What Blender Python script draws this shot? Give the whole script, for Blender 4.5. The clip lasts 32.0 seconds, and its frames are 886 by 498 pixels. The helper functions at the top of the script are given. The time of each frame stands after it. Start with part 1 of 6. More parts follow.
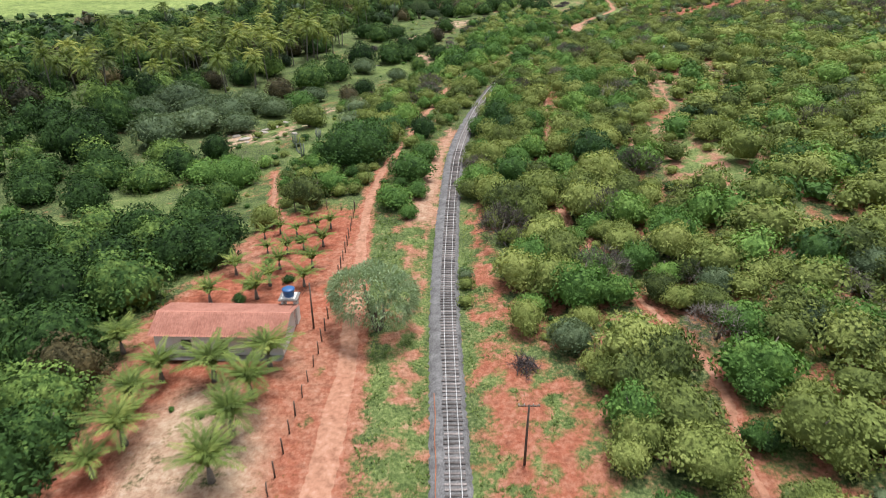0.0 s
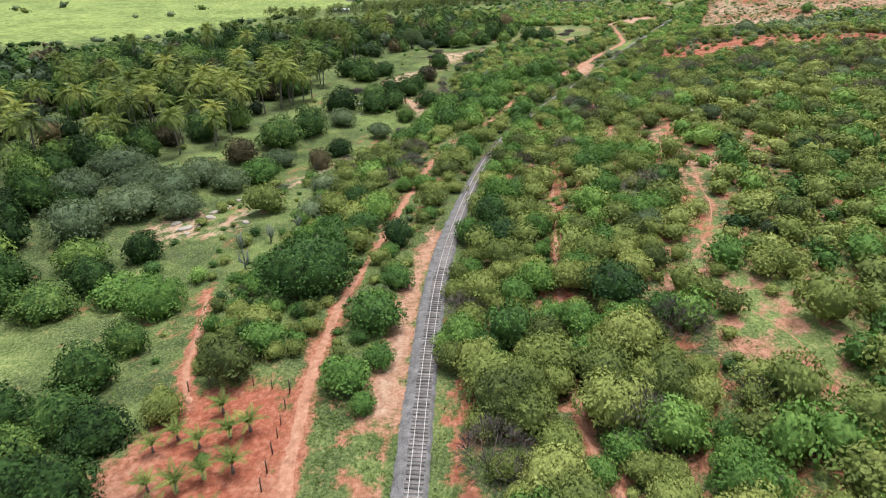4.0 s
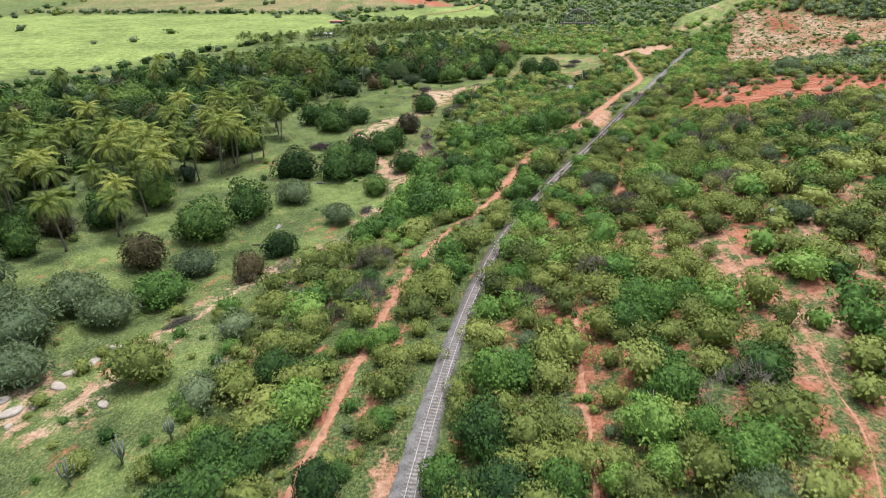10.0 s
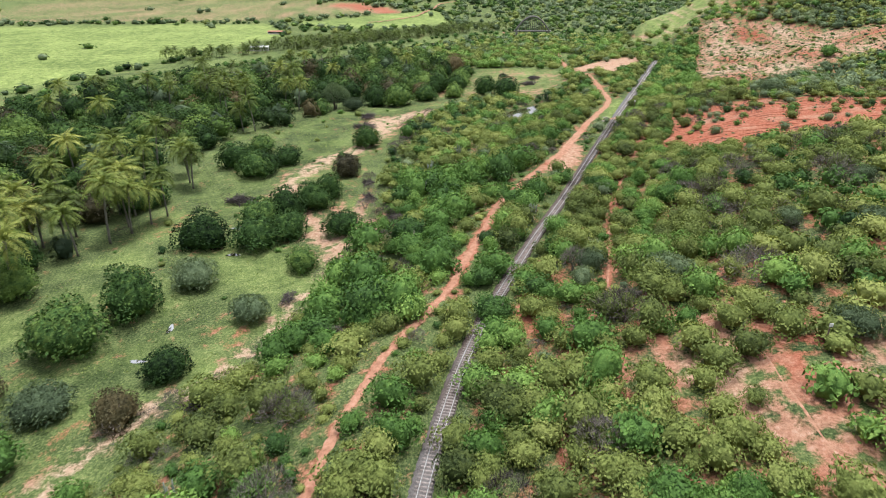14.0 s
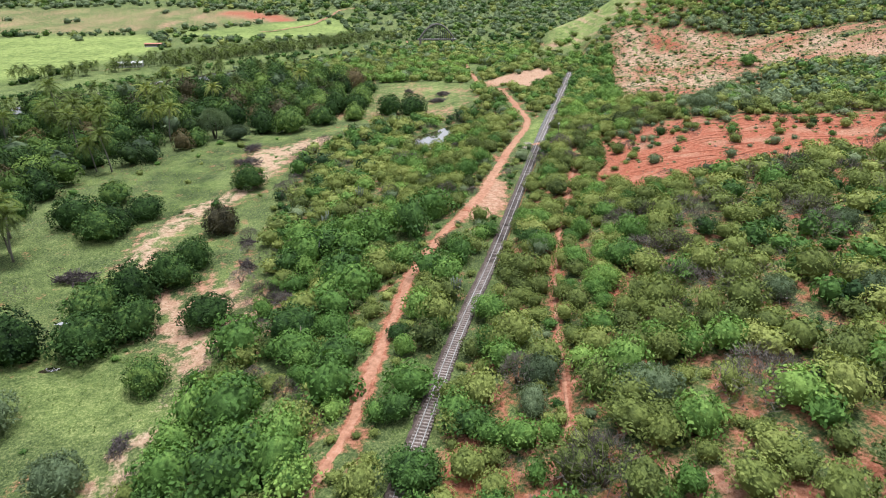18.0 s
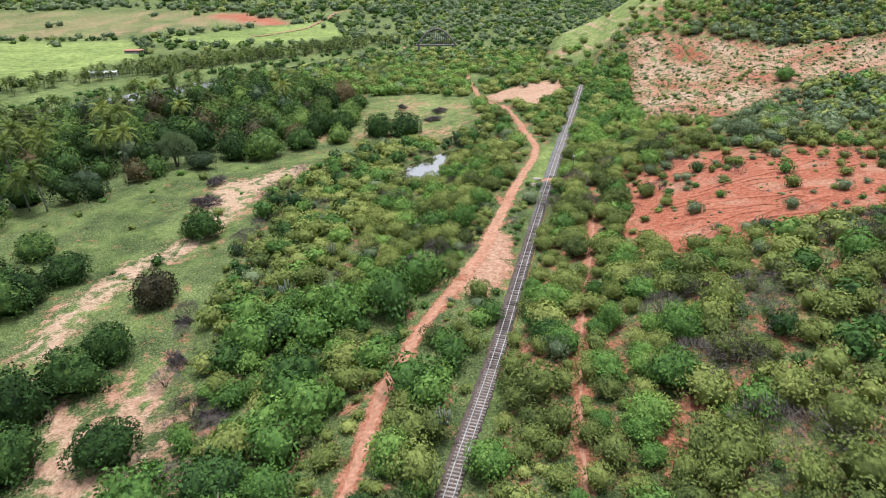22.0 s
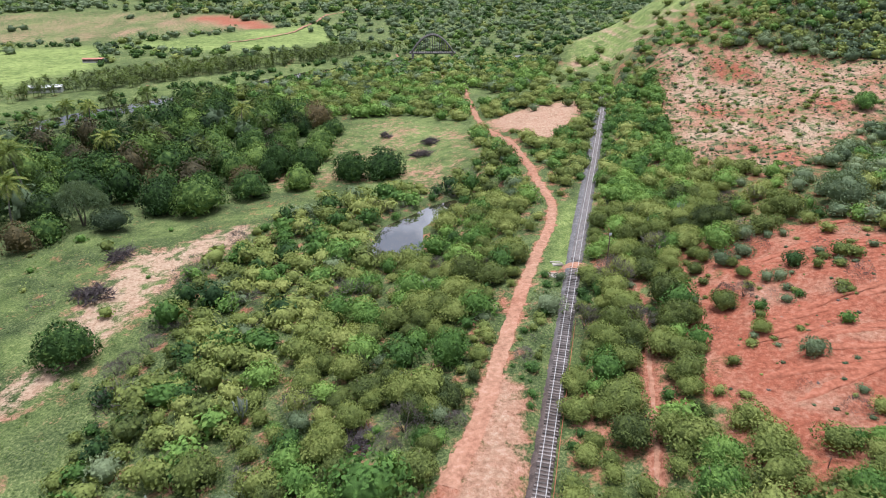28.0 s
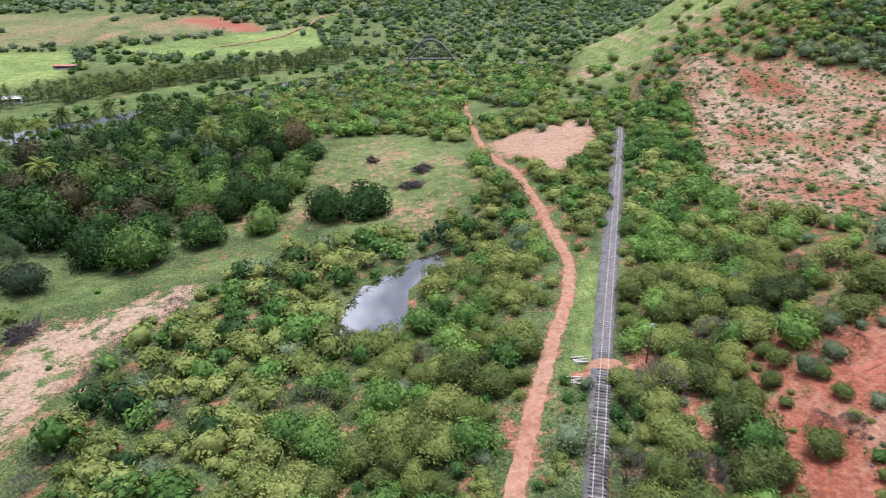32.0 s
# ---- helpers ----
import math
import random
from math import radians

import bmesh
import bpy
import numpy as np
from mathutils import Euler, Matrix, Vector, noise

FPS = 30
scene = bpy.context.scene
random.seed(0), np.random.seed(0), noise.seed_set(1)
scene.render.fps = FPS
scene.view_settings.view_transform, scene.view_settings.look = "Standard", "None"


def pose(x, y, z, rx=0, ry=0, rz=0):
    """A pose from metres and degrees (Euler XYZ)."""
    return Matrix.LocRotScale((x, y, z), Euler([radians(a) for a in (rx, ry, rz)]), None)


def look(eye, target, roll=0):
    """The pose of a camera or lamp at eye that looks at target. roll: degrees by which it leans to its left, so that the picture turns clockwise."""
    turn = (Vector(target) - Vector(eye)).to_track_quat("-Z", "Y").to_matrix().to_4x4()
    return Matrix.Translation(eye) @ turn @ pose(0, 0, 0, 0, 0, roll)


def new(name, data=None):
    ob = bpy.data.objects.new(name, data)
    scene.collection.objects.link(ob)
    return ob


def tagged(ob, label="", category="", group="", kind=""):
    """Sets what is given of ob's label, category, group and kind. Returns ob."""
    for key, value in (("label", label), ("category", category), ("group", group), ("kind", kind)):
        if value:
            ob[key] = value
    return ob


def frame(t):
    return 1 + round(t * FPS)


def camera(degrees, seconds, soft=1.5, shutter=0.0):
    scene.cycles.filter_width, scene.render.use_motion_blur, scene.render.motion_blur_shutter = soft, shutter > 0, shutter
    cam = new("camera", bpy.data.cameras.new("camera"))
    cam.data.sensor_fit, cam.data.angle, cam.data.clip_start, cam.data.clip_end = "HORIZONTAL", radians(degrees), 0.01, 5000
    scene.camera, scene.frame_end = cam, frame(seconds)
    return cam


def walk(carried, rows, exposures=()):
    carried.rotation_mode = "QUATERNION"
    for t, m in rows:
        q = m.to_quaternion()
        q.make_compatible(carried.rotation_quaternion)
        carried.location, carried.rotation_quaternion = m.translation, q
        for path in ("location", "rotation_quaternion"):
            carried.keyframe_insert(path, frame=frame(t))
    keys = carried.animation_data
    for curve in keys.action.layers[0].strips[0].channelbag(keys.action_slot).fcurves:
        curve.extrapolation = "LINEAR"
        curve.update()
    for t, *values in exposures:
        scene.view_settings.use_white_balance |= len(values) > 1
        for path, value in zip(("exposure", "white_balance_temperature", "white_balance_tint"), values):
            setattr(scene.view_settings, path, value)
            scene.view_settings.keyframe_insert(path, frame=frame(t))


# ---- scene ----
cam = camera(68.8, 32.0, 1.05, 0.5)
PATH = [
    (0, (0.193, -4.075, 43.628), (0.174, -2.291, 42.725), -0.1),
    (0.5, (0.851, 0.294, 44.089), (0.832, 2.079, 43.186), -0.1),
    (1, (1.267, 5.699, 44.808), (1.248, 7.486, 43.908), 0.1),
    (1.5, (1.661, 10.755, 45.676), (1.643, 12.543, 44.78), -0.0),
    (2, (2.016, 15.36, 47.06), (2.001, 17.149, 46.166), 0.1),
    (2.5, (2.363, 20.112, 48.278), (2.349, 21.902, 47.386), 0.1),
    (3, (2.77, 25.24, 49.051), (2.754, 27.032, 48.163), -0.0),
    (3.5, (3.095, 29.893, 49.778), (3.077, 31.688, 48.896), 0.0),
    (5.5, (5.551, 46.722, 51.669), (5.517, 48.516, 50.787), 0.2),
    (6, (5.779, 51.553, 51.575), (5.746, 53.363, 50.725), 0.2),
    (6.5, (6.168, 56.541, 51.323), (6.131, 58.353, 50.477), 0.0),
    (7, (6.408, 61.308, 51.198), (6.37, 63.12, 50.354), 0.0),
    (7.5, (6.872, 66.335, 51.094), (6.829, 68.148, 50.25), 0.0),
    (8, (7.143, 71.14, 51.097), (7.098, 72.953, 50.252), -0.0),
    (8.5, (7.27, 75.935, 51.116), (7.252, 77.748, 50.271), -0.0),
    (9, (7.052, 80.708, 50.99), (7.04, 82.521, 50.146), 0.2),
    (9.5, (7.354, 85.423, 51.061), (7.338, 87.236, 50.216), 0.0),
    (10, (7.375, 90.104, 51.828), (7.361, 91.916, 50.982), 0.1),
    (10.5, (7.284, 94.797, 53.348), (7.275, 96.609, 52.5), 0.1),
    (11, (7.48, 99.669, 54.489), (7.473, 101.481, 53.642), 0.1),
    (11.5, (7.982, 104.543, 54.823), (7.97, 106.354, 53.975), 0.0),
    (12, (8.483, 109.273, 54.65), (8.465, 111.085, 53.803), -0.2),
    (12.5, (8.862, 114.068, 54.178), (8.896, 115.882, 53.336), -0.0),
    (13, (9.557, 119.183, 54.004), (9.643, 120.995, 53.162), -0.0),
    (13.5, (9.735, 123.771, 54.124), (9.824, 125.582, 53.28), -0.2),
    (14, (10.13, 128.474, 53.986), (10.245, 130.284, 53.143), -0.1),
    (14.5, (10.536, 133.236, 53.789), (10.706, 135.043, 52.948), 0.0),
    (15, (11.242, 137.901, 53.616), (11.511, 139.696, 52.777), 0.1),
    (15.5, (12.207, 142.944, 53.344), (12.523, 144.732, 52.505), -0.0),
    (17.5, (14.589, 160.331, 53.537), (14.96, 162.11, 52.702), 0.2),
    (18, (15.914, 163.766, 53.274), (16.287, 165.546, 52.443), 0.1),
    (18.5, (17.085, 167.107, 53.671), (17.455, 168.888, 52.839), 0.0),
    (19, (18.477, 171.099, 54.068), (18.841, 172.879, 53.232), 0.0),
    (19.5, (19.609, 175.396, 54.001), (19.974, 177.177, 53.168), -0.0),
    (20, (20.463, 179.695, 53.611), (20.83, 181.477, 52.781), -0.1),
    (20.5, (21.586, 183.986, 53.276), (21.953, 185.77, 52.448), -0.1),
    (21, (22.968, 188.186, 53.473), (23.332, 189.969, 52.644), -0.0),
    (21.5, (24.198, 192.337, 53.796), (24.562, 194.119, 52.964), -0.0),
    (22, (25.4, 196.604, 53.641), (25.763, 198.386, 52.808), 0.0),
    (22.5, (26.686, 201.057, 53.497), (27.048, 202.839, 52.665), 0.1),
    (23, (28.033, 205.391, 53.556), (28.393, 207.173, 52.722), -0.0),
    (23.5, (29.45, 209.515, 53.758), (29.807, 211.297, 52.922), 0.0),
    (24, (30.638, 213.749, 53.62), (30.994, 215.531, 52.784), 0.1),
    (24.5, (31.919, 218.113, 53.137), (32.275, 219.896, 52.303), -0.0),
    (25, (33.122, 222.288, 52.703), (33.477, 224.073, 51.873), -0.2),
    (25.5, (34.481, 226.519, 52.736), (34.835, 228.303, 51.904), -0.0),
    (27.5, (38.948, 243.35, 53.535), (39.299, 245.13, 52.693), 0.1),
    (28, (39.862, 248.118, 52.552), (40.217, 249.9, 51.716), -0.0),
    (28.5, (40.76, 252.265, 52.129), (41.118, 254.048, 51.296), -0.0),
    (29, (42.102, 256.314, 51.955), (42.456, 258.098, 51.123), -0.1),
    (29.5, (43.347, 260.678, 51.74), (43.7, 262.462, 50.908), -0.2),
    (30, (44.551, 264.851, 51.792), (44.904, 266.634, 50.958), -0.1),
    (30.5, (45.811, 268.942, 51.725), (46.195, 270.719, 50.891), -0.1),
    (31, (46.828, 273.026, 51.8), (47.236, 274.797, 50.965), 0.1),
    (31.5, (47.724, 276.621, 51.969), (48.135, 278.391, 51.134), 0.1),
    (32, (48.408, 279.228, 51.933), (48.756, 281.011, 51.096), 0.0),
]
walk(cam, [(t, look(eye, target, roll)) for t, eye, target, roll in PATH], exposures=[(0, -0.02, 6150, 10), (9, 0.05, 6200, 10), (20, 0.04, 6000, 10), (25, -0.02, 5950, 12), (32, -0.1, 5700, 16)])

# ---- lie of the land: x east, y along the valley, d the offset from the railway ----
TRACK_Y = [-400, 35, 54, 72, 102, 127, 148, 172, 193, 212, 225, 247, 272, 297, 327, 354, 394, 430, 462, 700, 1500]
TRACK_X = [12, 0.9, 0.3, -0.1, 0.6, 1.8, 4.6, 8.9, 14.0, 20.0, 26.0, 35.8, 48.6, 60.3, 74.5, 87.4, 107.0, 124.5, 140.0, 254, 640]
OFFSETS = [-400, -150, -90, -60, -40, -25, -12, 0, 12, 25, 45, 70, 100, 160, 300, 600]
PROFILES = []


def profile(y, *heights):
    """Ground heights across the valley at y, for each of OFFSETS."""
    PROFILES.append((y, heights))


profile(-400, -8, -7, -6, -4, -2, -0.5, -0.2, 0, 0.3, 1.5, 4, 6, 7, 9, 12, 15)
profile(60, -8, -7, -6, -4, -1.5, -0.3, -0.1, 0, 0.3, 1.5, 4, 6, 7, 9, 12, 15)
profile(130, -9, -9, -9, -8, -6, -2.5, -0.5, 0, 0.8, 3, 6, 7, 8, 10, 14, 18)
profile(170, -9, -9, -9, -8.8, -6, -3, -0.5, 0, 1, 4, 6.5, 8, 9, 11, 15, 20)
profile(220, -9, -9, -9.5, -9.5, -8.5, -3.5, -0.5, 0, 1, 3.5, 6, 8, 9, 12, 16, 22)
profile(270, -9, -9, -8.5, -7.5, -6, -3, -0.5, 0, 0.8, 3, 6, 9, 11, 14, 18, 25)
profile(325, -9, -8.5, -7, -6, -4.5, -2, -0.3, 0, 0.5, 2.7, 7, 10.5, 12, 15, 20, 28)
profile(380, -9.5, -9, -7.2, -6.5, -6.8, -3.5, -0.5, 0, 0.5, 2.5, 5, 7, 9, 13, 22, 32)
profile(440, -10, -9.5, -8, -6.5, -3, 1, 0.7, 0, 1, 3, 6.5, 13, 20, 32, 45, 55)
profile(500, -10, -10, -9, -6, -2.5, 0, 0.5, 0, 8, 17, 25, 35, 44, 54, 64, 70)
profile(560, -10, -10, -9, -8, -6, -2, 2, 6, 13, 23, 34, 44, 52, 60, 70, 76)
profile(600, -10, -10, -10, -9, -3, 6.5, 11.5, 16, 22, 30, 42, 52, 60, 67, 76, 82)
profile(640, -10, -10, -10, -10, -10, -7, -1, 5, 12, 20, 30, 40, 48, 56, 66, 70)
profile(720, -10, -10, -10, -10, -10, -10, -9, -8, -6, 0, 8, 16, 24, 34, 45, 50)
profile(850, -8, -8, -9, -9, -9, -9, -9, -8, -6, -4, 0, 5, 10, 15, 25, 40)
profile(1100, 0, -2, -4, -5, -5, -5, -5, -4, 0, 2, 6, 10, 16, 26, 45, 80)
profile(1600, 20, 18, 16, 16, 16, 16, 16, 18, 20, 24, 28, 34, 40, 55, 80, 140)
profile(4800, 160, 160, 160, 160, 160, 170, 170, 180, 180, 190, 200, 210, 220, 240, 260, 300)
ROW_Y = np.array([row[0] for row in PROFILES], float)
ROW_H = np.array([row[1] for row in PROFILES], float)


def track_x(y):
    """The railway's centre line, smoothed between its bends."""
    return sum(np.interp(np.asarray(y, float) + k, TRACK_Y, TRACK_X) for k in (-9, -4.5, 0, 4.5, 9)) / 5


def ripple(x, y):
    return (0.35 * np.sin(x * 0.31 + 1.3 * np.sin(y * 0.17)) * np.sin(y * 0.27 + 0.9 * np.sin(x * 0.21))
            + 0.5 * np.sin(x * 0.083 + 2.1) * np.sin(y * 0.071 + 0.6 * np.sin(x * 0.05)))


def height(x, y):
    """Ground height at x, y (numbers or arrays)."""
    x, y = np.asarray(x, float), np.asarray(y, float)
    d = x - track_x(y)
    total = 0
    for shift in (-8, 0, 8):
        yy = np.clip(y + shift, ROW_Y[0], ROW_Y[-1] - 0.01)
        i = np.clip(np.searchsorted(ROW_Y, yy, "right") - 1, 0, len(ROW_Y) - 2)
        f = (yy - ROW_Y[i]) / (ROW_Y[i + 1] - ROW_Y[i])
        f = f * f * (3 - 2 * f)
        j = np.clip(np.searchsorted(OFFSETS, d, "right") - 1, 0, len(OFFSETS) - 2)
        left, right = np.take(OFFSETS, j), np.take(OFFSETS, j + 1)
        g = np.clip((d - left) / (right - left), 0, 1)
        low = ROW_H[i, j] * (1 - g) + ROW_H[i, j + 1] * g
        high = ROW_H[i + 1, j] * (1 - g) + ROW_H[i + 1, j + 1] * g
        total = total + low * (1 - f) + high * f
    away = np.clip((np.abs(d) - 4) / 14, 0, 1)
    bed = np.clip((6 - np.abs(d)) / 3, 0, 1) * np.clip((560 - y) / 40, 0, 1)
    return (total / 3 + ripple(x, y) * away) * (1 - bed) - 0.42 * bed

# ---- light ----
world = bpy.data.worlds.new("overcast_sky")
scene.world = world
world.use_nodes = True
wn = world.node_tree
sky = wn.nodes.new("ShaderNodeTexSky")
sky.sky_type = "NISHITA"
sky.sun_disc = False
sky.sun_elevation = radians(76)
sky.sun_rotation = radians(25)
sky.air_density, sky.dust_density, sky.ozone_density = 1.0, 3.0, 1.0
where = wn.nodes.new("ShaderNodeTexCoord")
cloud = wn.nodes.new("ShaderNodeTexNoise")
cloud.inputs["Scale"].default_value, cloud.inputs["Detail"].default_value = 7.0, 8.0
wn.links.new(where.outputs["Generated"], cloud.inputs["Vector"])
bank = wn.nodes.new("ShaderNodeValToRGB")
bank.color_ramp.elements[0].position, bank.color_ramp.elements[0].color = 0.43, (5.5, 5.8, 6.4, 1)
bank.color_ramp.elements[1].position, bank.color_ramp.elements[1].color = 0.57, (16.5, 16.6, 16.8, 1)
wn.links.new(cloud.outputs["Fac"], bank.inputs["Fac"])
veil = wn.nodes.new("ShaderNodeMix")
veil.data_type = "RGBA"
veil.inputs[0].default_value = 0.75
wn.links.new(sky.outputs[0], veil.inputs[6])
wn.links.new(bank.outputs["Color"], veil.inputs[7])
# a closed cloud cover is about three times as bright overhead as along the horizon
upward = wn.nodes.new("ShaderNodeSeparateXYZ")
wn.links.new(where.outputs["Generated"], upward.inputs[0])
rise = wn.nodes.new("ShaderNodeMapRange")
rise.inputs["To Min"].default_value, rise.inputs["To Max"].default_value = 0.55, 1.15
wn.links.new(upward.outputs["Z"], rise.inputs["Value"])
cover = wn.nodes.new("ShaderNodeVectorMath")
cover.operation = "SCALE"
wn.links.new(veil.outputs[2], cover.inputs[0])
wn.links.new(rise.outputs["Result"], cover.inputs["Scale"])
wn.links.new(cover.outputs[0], wn.nodes["Background"].inputs["Color"])
wn.nodes["Background"].inputs["Strength"].default_value = 0.102
sun_data = bpy.data.lights.new("sun", "SUN")
sun_data.energy = 5.4
sun_data.angle = radians(16)
sun_data.color = (1.0, 0.96, 0.89)
sun = new("sun", sun_data)
SUN_AZ, SUN_EL = radians(25), radians(76)
sun.matrix_world = look((0, 0, 300), (-math.sin(SUN_AZ) * math.cos(SUN_EL) * 100, -math.cos(SUN_AZ) * math.cos(SUN_EL) * 100, 300 - math.sin(SUN_EL) * 100))

# ---- materials ----
RNG = np.random.default_rng(11)


def nodes_of(name, rough=0.85, spec=0.25):
    mat = bpy.data.materials.new(name)
    mat.use_nodes = True
    tree = mat.node_tree
    bsdf = tree.nodes["Principled BSDF"]
    bsdf.inputs["Roughness"].default_value = rough
    bsdf.inputs["Specular IOR Level"].default_value = spec
    return mat, tree, bsdf


def add(tree, kind, **values):
    node = tree.nodes.new(kind)
    for key, value in values.items():
        node.inputs[key].default_value = value
    return node


def noise_tex(tree, scale, detail=4.0, rough=0.6, space="Object"):
    co = tree.nodes.new("ShaderNodeTexCoord")
    tex = add(tree, "ShaderNodeTexNoise", Scale=scale, Detail=detail, Roughness=rough)
    tree.links.new(co.outputs[space], tex.inputs["Vector"])
    return tex.outputs["Fac"]


def ramp(tree, fac, *stops):
    node = tree.nodes.new("ShaderNodeValToRGB")
    el = node.color_ramp.elements
    while len(el) < len(stops):
        el.new(0.5)
    for e, (pos, col) in zip(el, stops):
        e.position, e.color = pos, (*col, 1)
    tree.links.new(fac, node.inputs["Fac"])
    return node.outputs["Color"]


def mix(tree, fac, a, b, mode="MIX"):
    node = tree.nodes.new("ShaderNodeMix")
    node.data_type, node.blend_type = "RGBA", mode
    for sock, value in ((node.inputs[0], fac), (node.inputs[6], a), (node.inputs[7], b)):
        if isinstance(value, (int, float)):
            sock.default_value = value
        elif isinstance(value, tuple):
            sock.default_value = (*value, 1)
        else:
            tree.links.new(value, sock)
    return node.outputs[2]


def calc(tree, op, a, b=0.0, c=0.0, clamp=False):
    node = tree.nodes.new("ShaderNodeMath")
    node.operation, node.use_clamp = op, clamp
    for sock, value in zip(node.inputs, (a, b, c)):
        if isinstance(value, (int, float)):
            sock.default_value = value
        else:
            tree.links.new(value, sock)
    return node.outputs[0]


def bump(tree, bsdf, fac, strength=0.4, distance=0.05):
    node = add(tree, "ShaderNodeBump", Strength=strength, Distance=distance)
    tree.links.new(fac, node.inputs["Height"])
    tree.links.new(node.outputs[0], bsdf.inputs["Normal"])


def surface(name, dark, light, scale=3.0, rough=0.85, spec=0.25, metal=0.0, relief=0.4, distance=0.02, vary=0.0, detail=5.0):
    """A plain worn surface: two noise scales between two colours, with relief."""
    mat, tree, bsdf = nodes_of(name, rough, spec)
    bsdf.inputs["Metallic"].default_value = metal
    fine = noise_tex(tree, scale, detail)
    broad = noise_tex(tree, scale * 0.13, 2.0)
    fac = calc(tree, "ADD", calc(tree, "MULTIPLY", fine, 0.6), calc(tree, "MULTIPLY", broad, 0.4))
    col = ramp(tree, fac, (0.32, dark), (0.66, light))
    if vary:
        rnd = tree.nodes.new("ShaderNodeObjectInfo").outputs["Random"]
        col = mix(tree, 1.0, col, ramp(tree, rnd, (0.0, (1 - vary,) * 3), (1.0, (1 + vary,) * 3)), "MULTIPLY")
    tree.links.new(col, bsdf.inputs["Base Color"])
    bump(tree, bsdf, fine, relief, distance)
    return mat


def foliage(name, dark, mid, light, rough=0.65, through_leaf=0.2, fleck=7.0, mottle=0.5, drift=0.55):
    """Leaves: the tone differs from plant to plant and from leaf to leaf; some light passes through."""
    mat, tree, bsdf = nodes_of(name, rough, 0.08)
    geo = tree.nodes.new("ShaderNodeNewGeometry")
    plant = tree.nodes.new("ShaderNodeObjectInfo").outputs["Random"]
    tint = tree.nodes.new("ShaderNodeAttribute")
    tint.attribute_name = "tint"
    small = add(tree, "ShaderNodeTexNoise", Scale=fleck, Detail=4.0, Roughness=0.7)
    broad = add(tree, "ShaderNodeTexNoise", Scale=0.7, Detail=2.0, Roughness=0.5)
    for tex in (small, broad):
        tree.links.new(geo.outputs["Position"], tex.inputs["Vector"])
    fac = calc(tree, "MULTIPLY_ADD", geo.outputs["Random Per Island"], 0.1, calc(tree, "MULTIPLY_ADD", tint.outputs["Fac"], 0.6, 0.12))
    fac = calc(tree, "MULTIPLY_ADD", calc(tree, "SUBTRACT", plant, 0.5), 0.3, fac)
    fac = calc(tree, "MULTIPLY_ADD", calc(tree, "SUBTRACT", small.outputs["Fac"], 0.5), mottle, fac)
    fac = calc(tree, "MULTIPLY_ADD", calc(tree, "SUBTRACT", broad.outputs["Fac"], 0.5), drift, fac, clamp=True)
    col = ramp(tree, fac, (0.12, dark), (0.5, mid), (0.88, light))
    tree.links.new(col, bsdf.inputs["Base Color"])
    bump(tree, bsdf, small.outputs["Fac"], 0.8, 0.15)
    trans = tree.nodes.new("ShaderNodeBsdfTranslucent")
    tree.links.new(mix(tree, 1.0, col, (1.2, 1.15, 0.6), "MULTIPLY"), trans.inputs["Color"])
    both = tree.nodes.new("ShaderNodeMixShader")
    both.inputs[0].default_value = through_leaf
    tree.links.new(bsdf.outputs[0], both.inputs[1])
    tree.links.new(trans.outputs[0], both.inputs[2])
    tree.links.new(both.outputs[0], tree.nodes["Material Output"].inputs["Surface"])
    return mat


TONES = {
    "scrub": ((0.045, 0.065, 0.024), (0.165, 0.205, 0.055), (0.32, 0.353, 0.107), 0.65, 0.15, 4.5),
    "bright": ((0.028, 0.058, 0.022), (0.092, 0.18, 0.041), (0.24, 0.365, 0.088), 0.65, 0.15, 4.5),
    # grey-green leaves, with extra blue that paints haze over the far woods
    "grey": ((0.045, 0.068, 0.039), (0.115, 0.16, 0.085), (0.225, 0.28, 0.152), 0.7, 0.2, 5.0, 0.4),
    "dry": ((0.06, 0.052, 0.048), (0.15, 0.13, 0.118), (0.27, 0.24, 0.215), 0.8, 0.05, 7.0),
    "mango": ((0.008, 0.019, 0.007), (0.046, 0.093, 0.024), (0.18, 0.262, 0.063), 0.7, 0.08, 3.5, 0.4, 1.0),
    "lime": ((0.024, 0.046, 0.015), (0.085, 0.145, 0.03), (0.22, 0.31, 0.073), 0.6, 0.12, 3.5, 0.4, 0.9),
    "flush": ((0.022, 0.022, 0.013), (0.075, 0.066, 0.032), (0.18, 0.135, 0.063), 0.5, 0.1, 3.5, 0.4, 0.9),
    "plume": ((0.085, 0.125, 0.067), (0.24, 0.325, 0.183), (0.42, 0.5, 0.329), 0.7, 0.3, 6.0),
}
LEAF = {kind: foliage(kind + "_leaves", *tone) for kind, tone in TONES.items()}
LEAF["broad"] = LEAF["bright"]
LEAF["palm"] = foliage("palm_fronds", (0.045, 0.062, 0.02), (0.14, 0.19, 0.045), (0.44, 0.44, 0.12), 0.45, 0.2, 2.0)
LEAF["young_palm"] = foliage("young_palm_fronds", (0.035, 0.055, 0.018), (0.14, 0.195, 0.048), (0.40, 0.42, 0.12), 0.45, 0.25, 2.0)
LEAF["grass"] = foliage("grass_blades", (0.045, 0.075, 0.022), (0.12, 0.18, 0.045), (0.27, 0.32, 0.11), 0.7, 0.25)
CACTUS = surface("grey_green_cactus_skin", (0.09, 0.11, 0.08), (0.22, 0.25, 0.2), 4.0, 0.8)
BARK = surface("grey_bark", (0.07, 0.055, 0.045), (0.2, 0.17, 0.14), 6.0, 0.9)
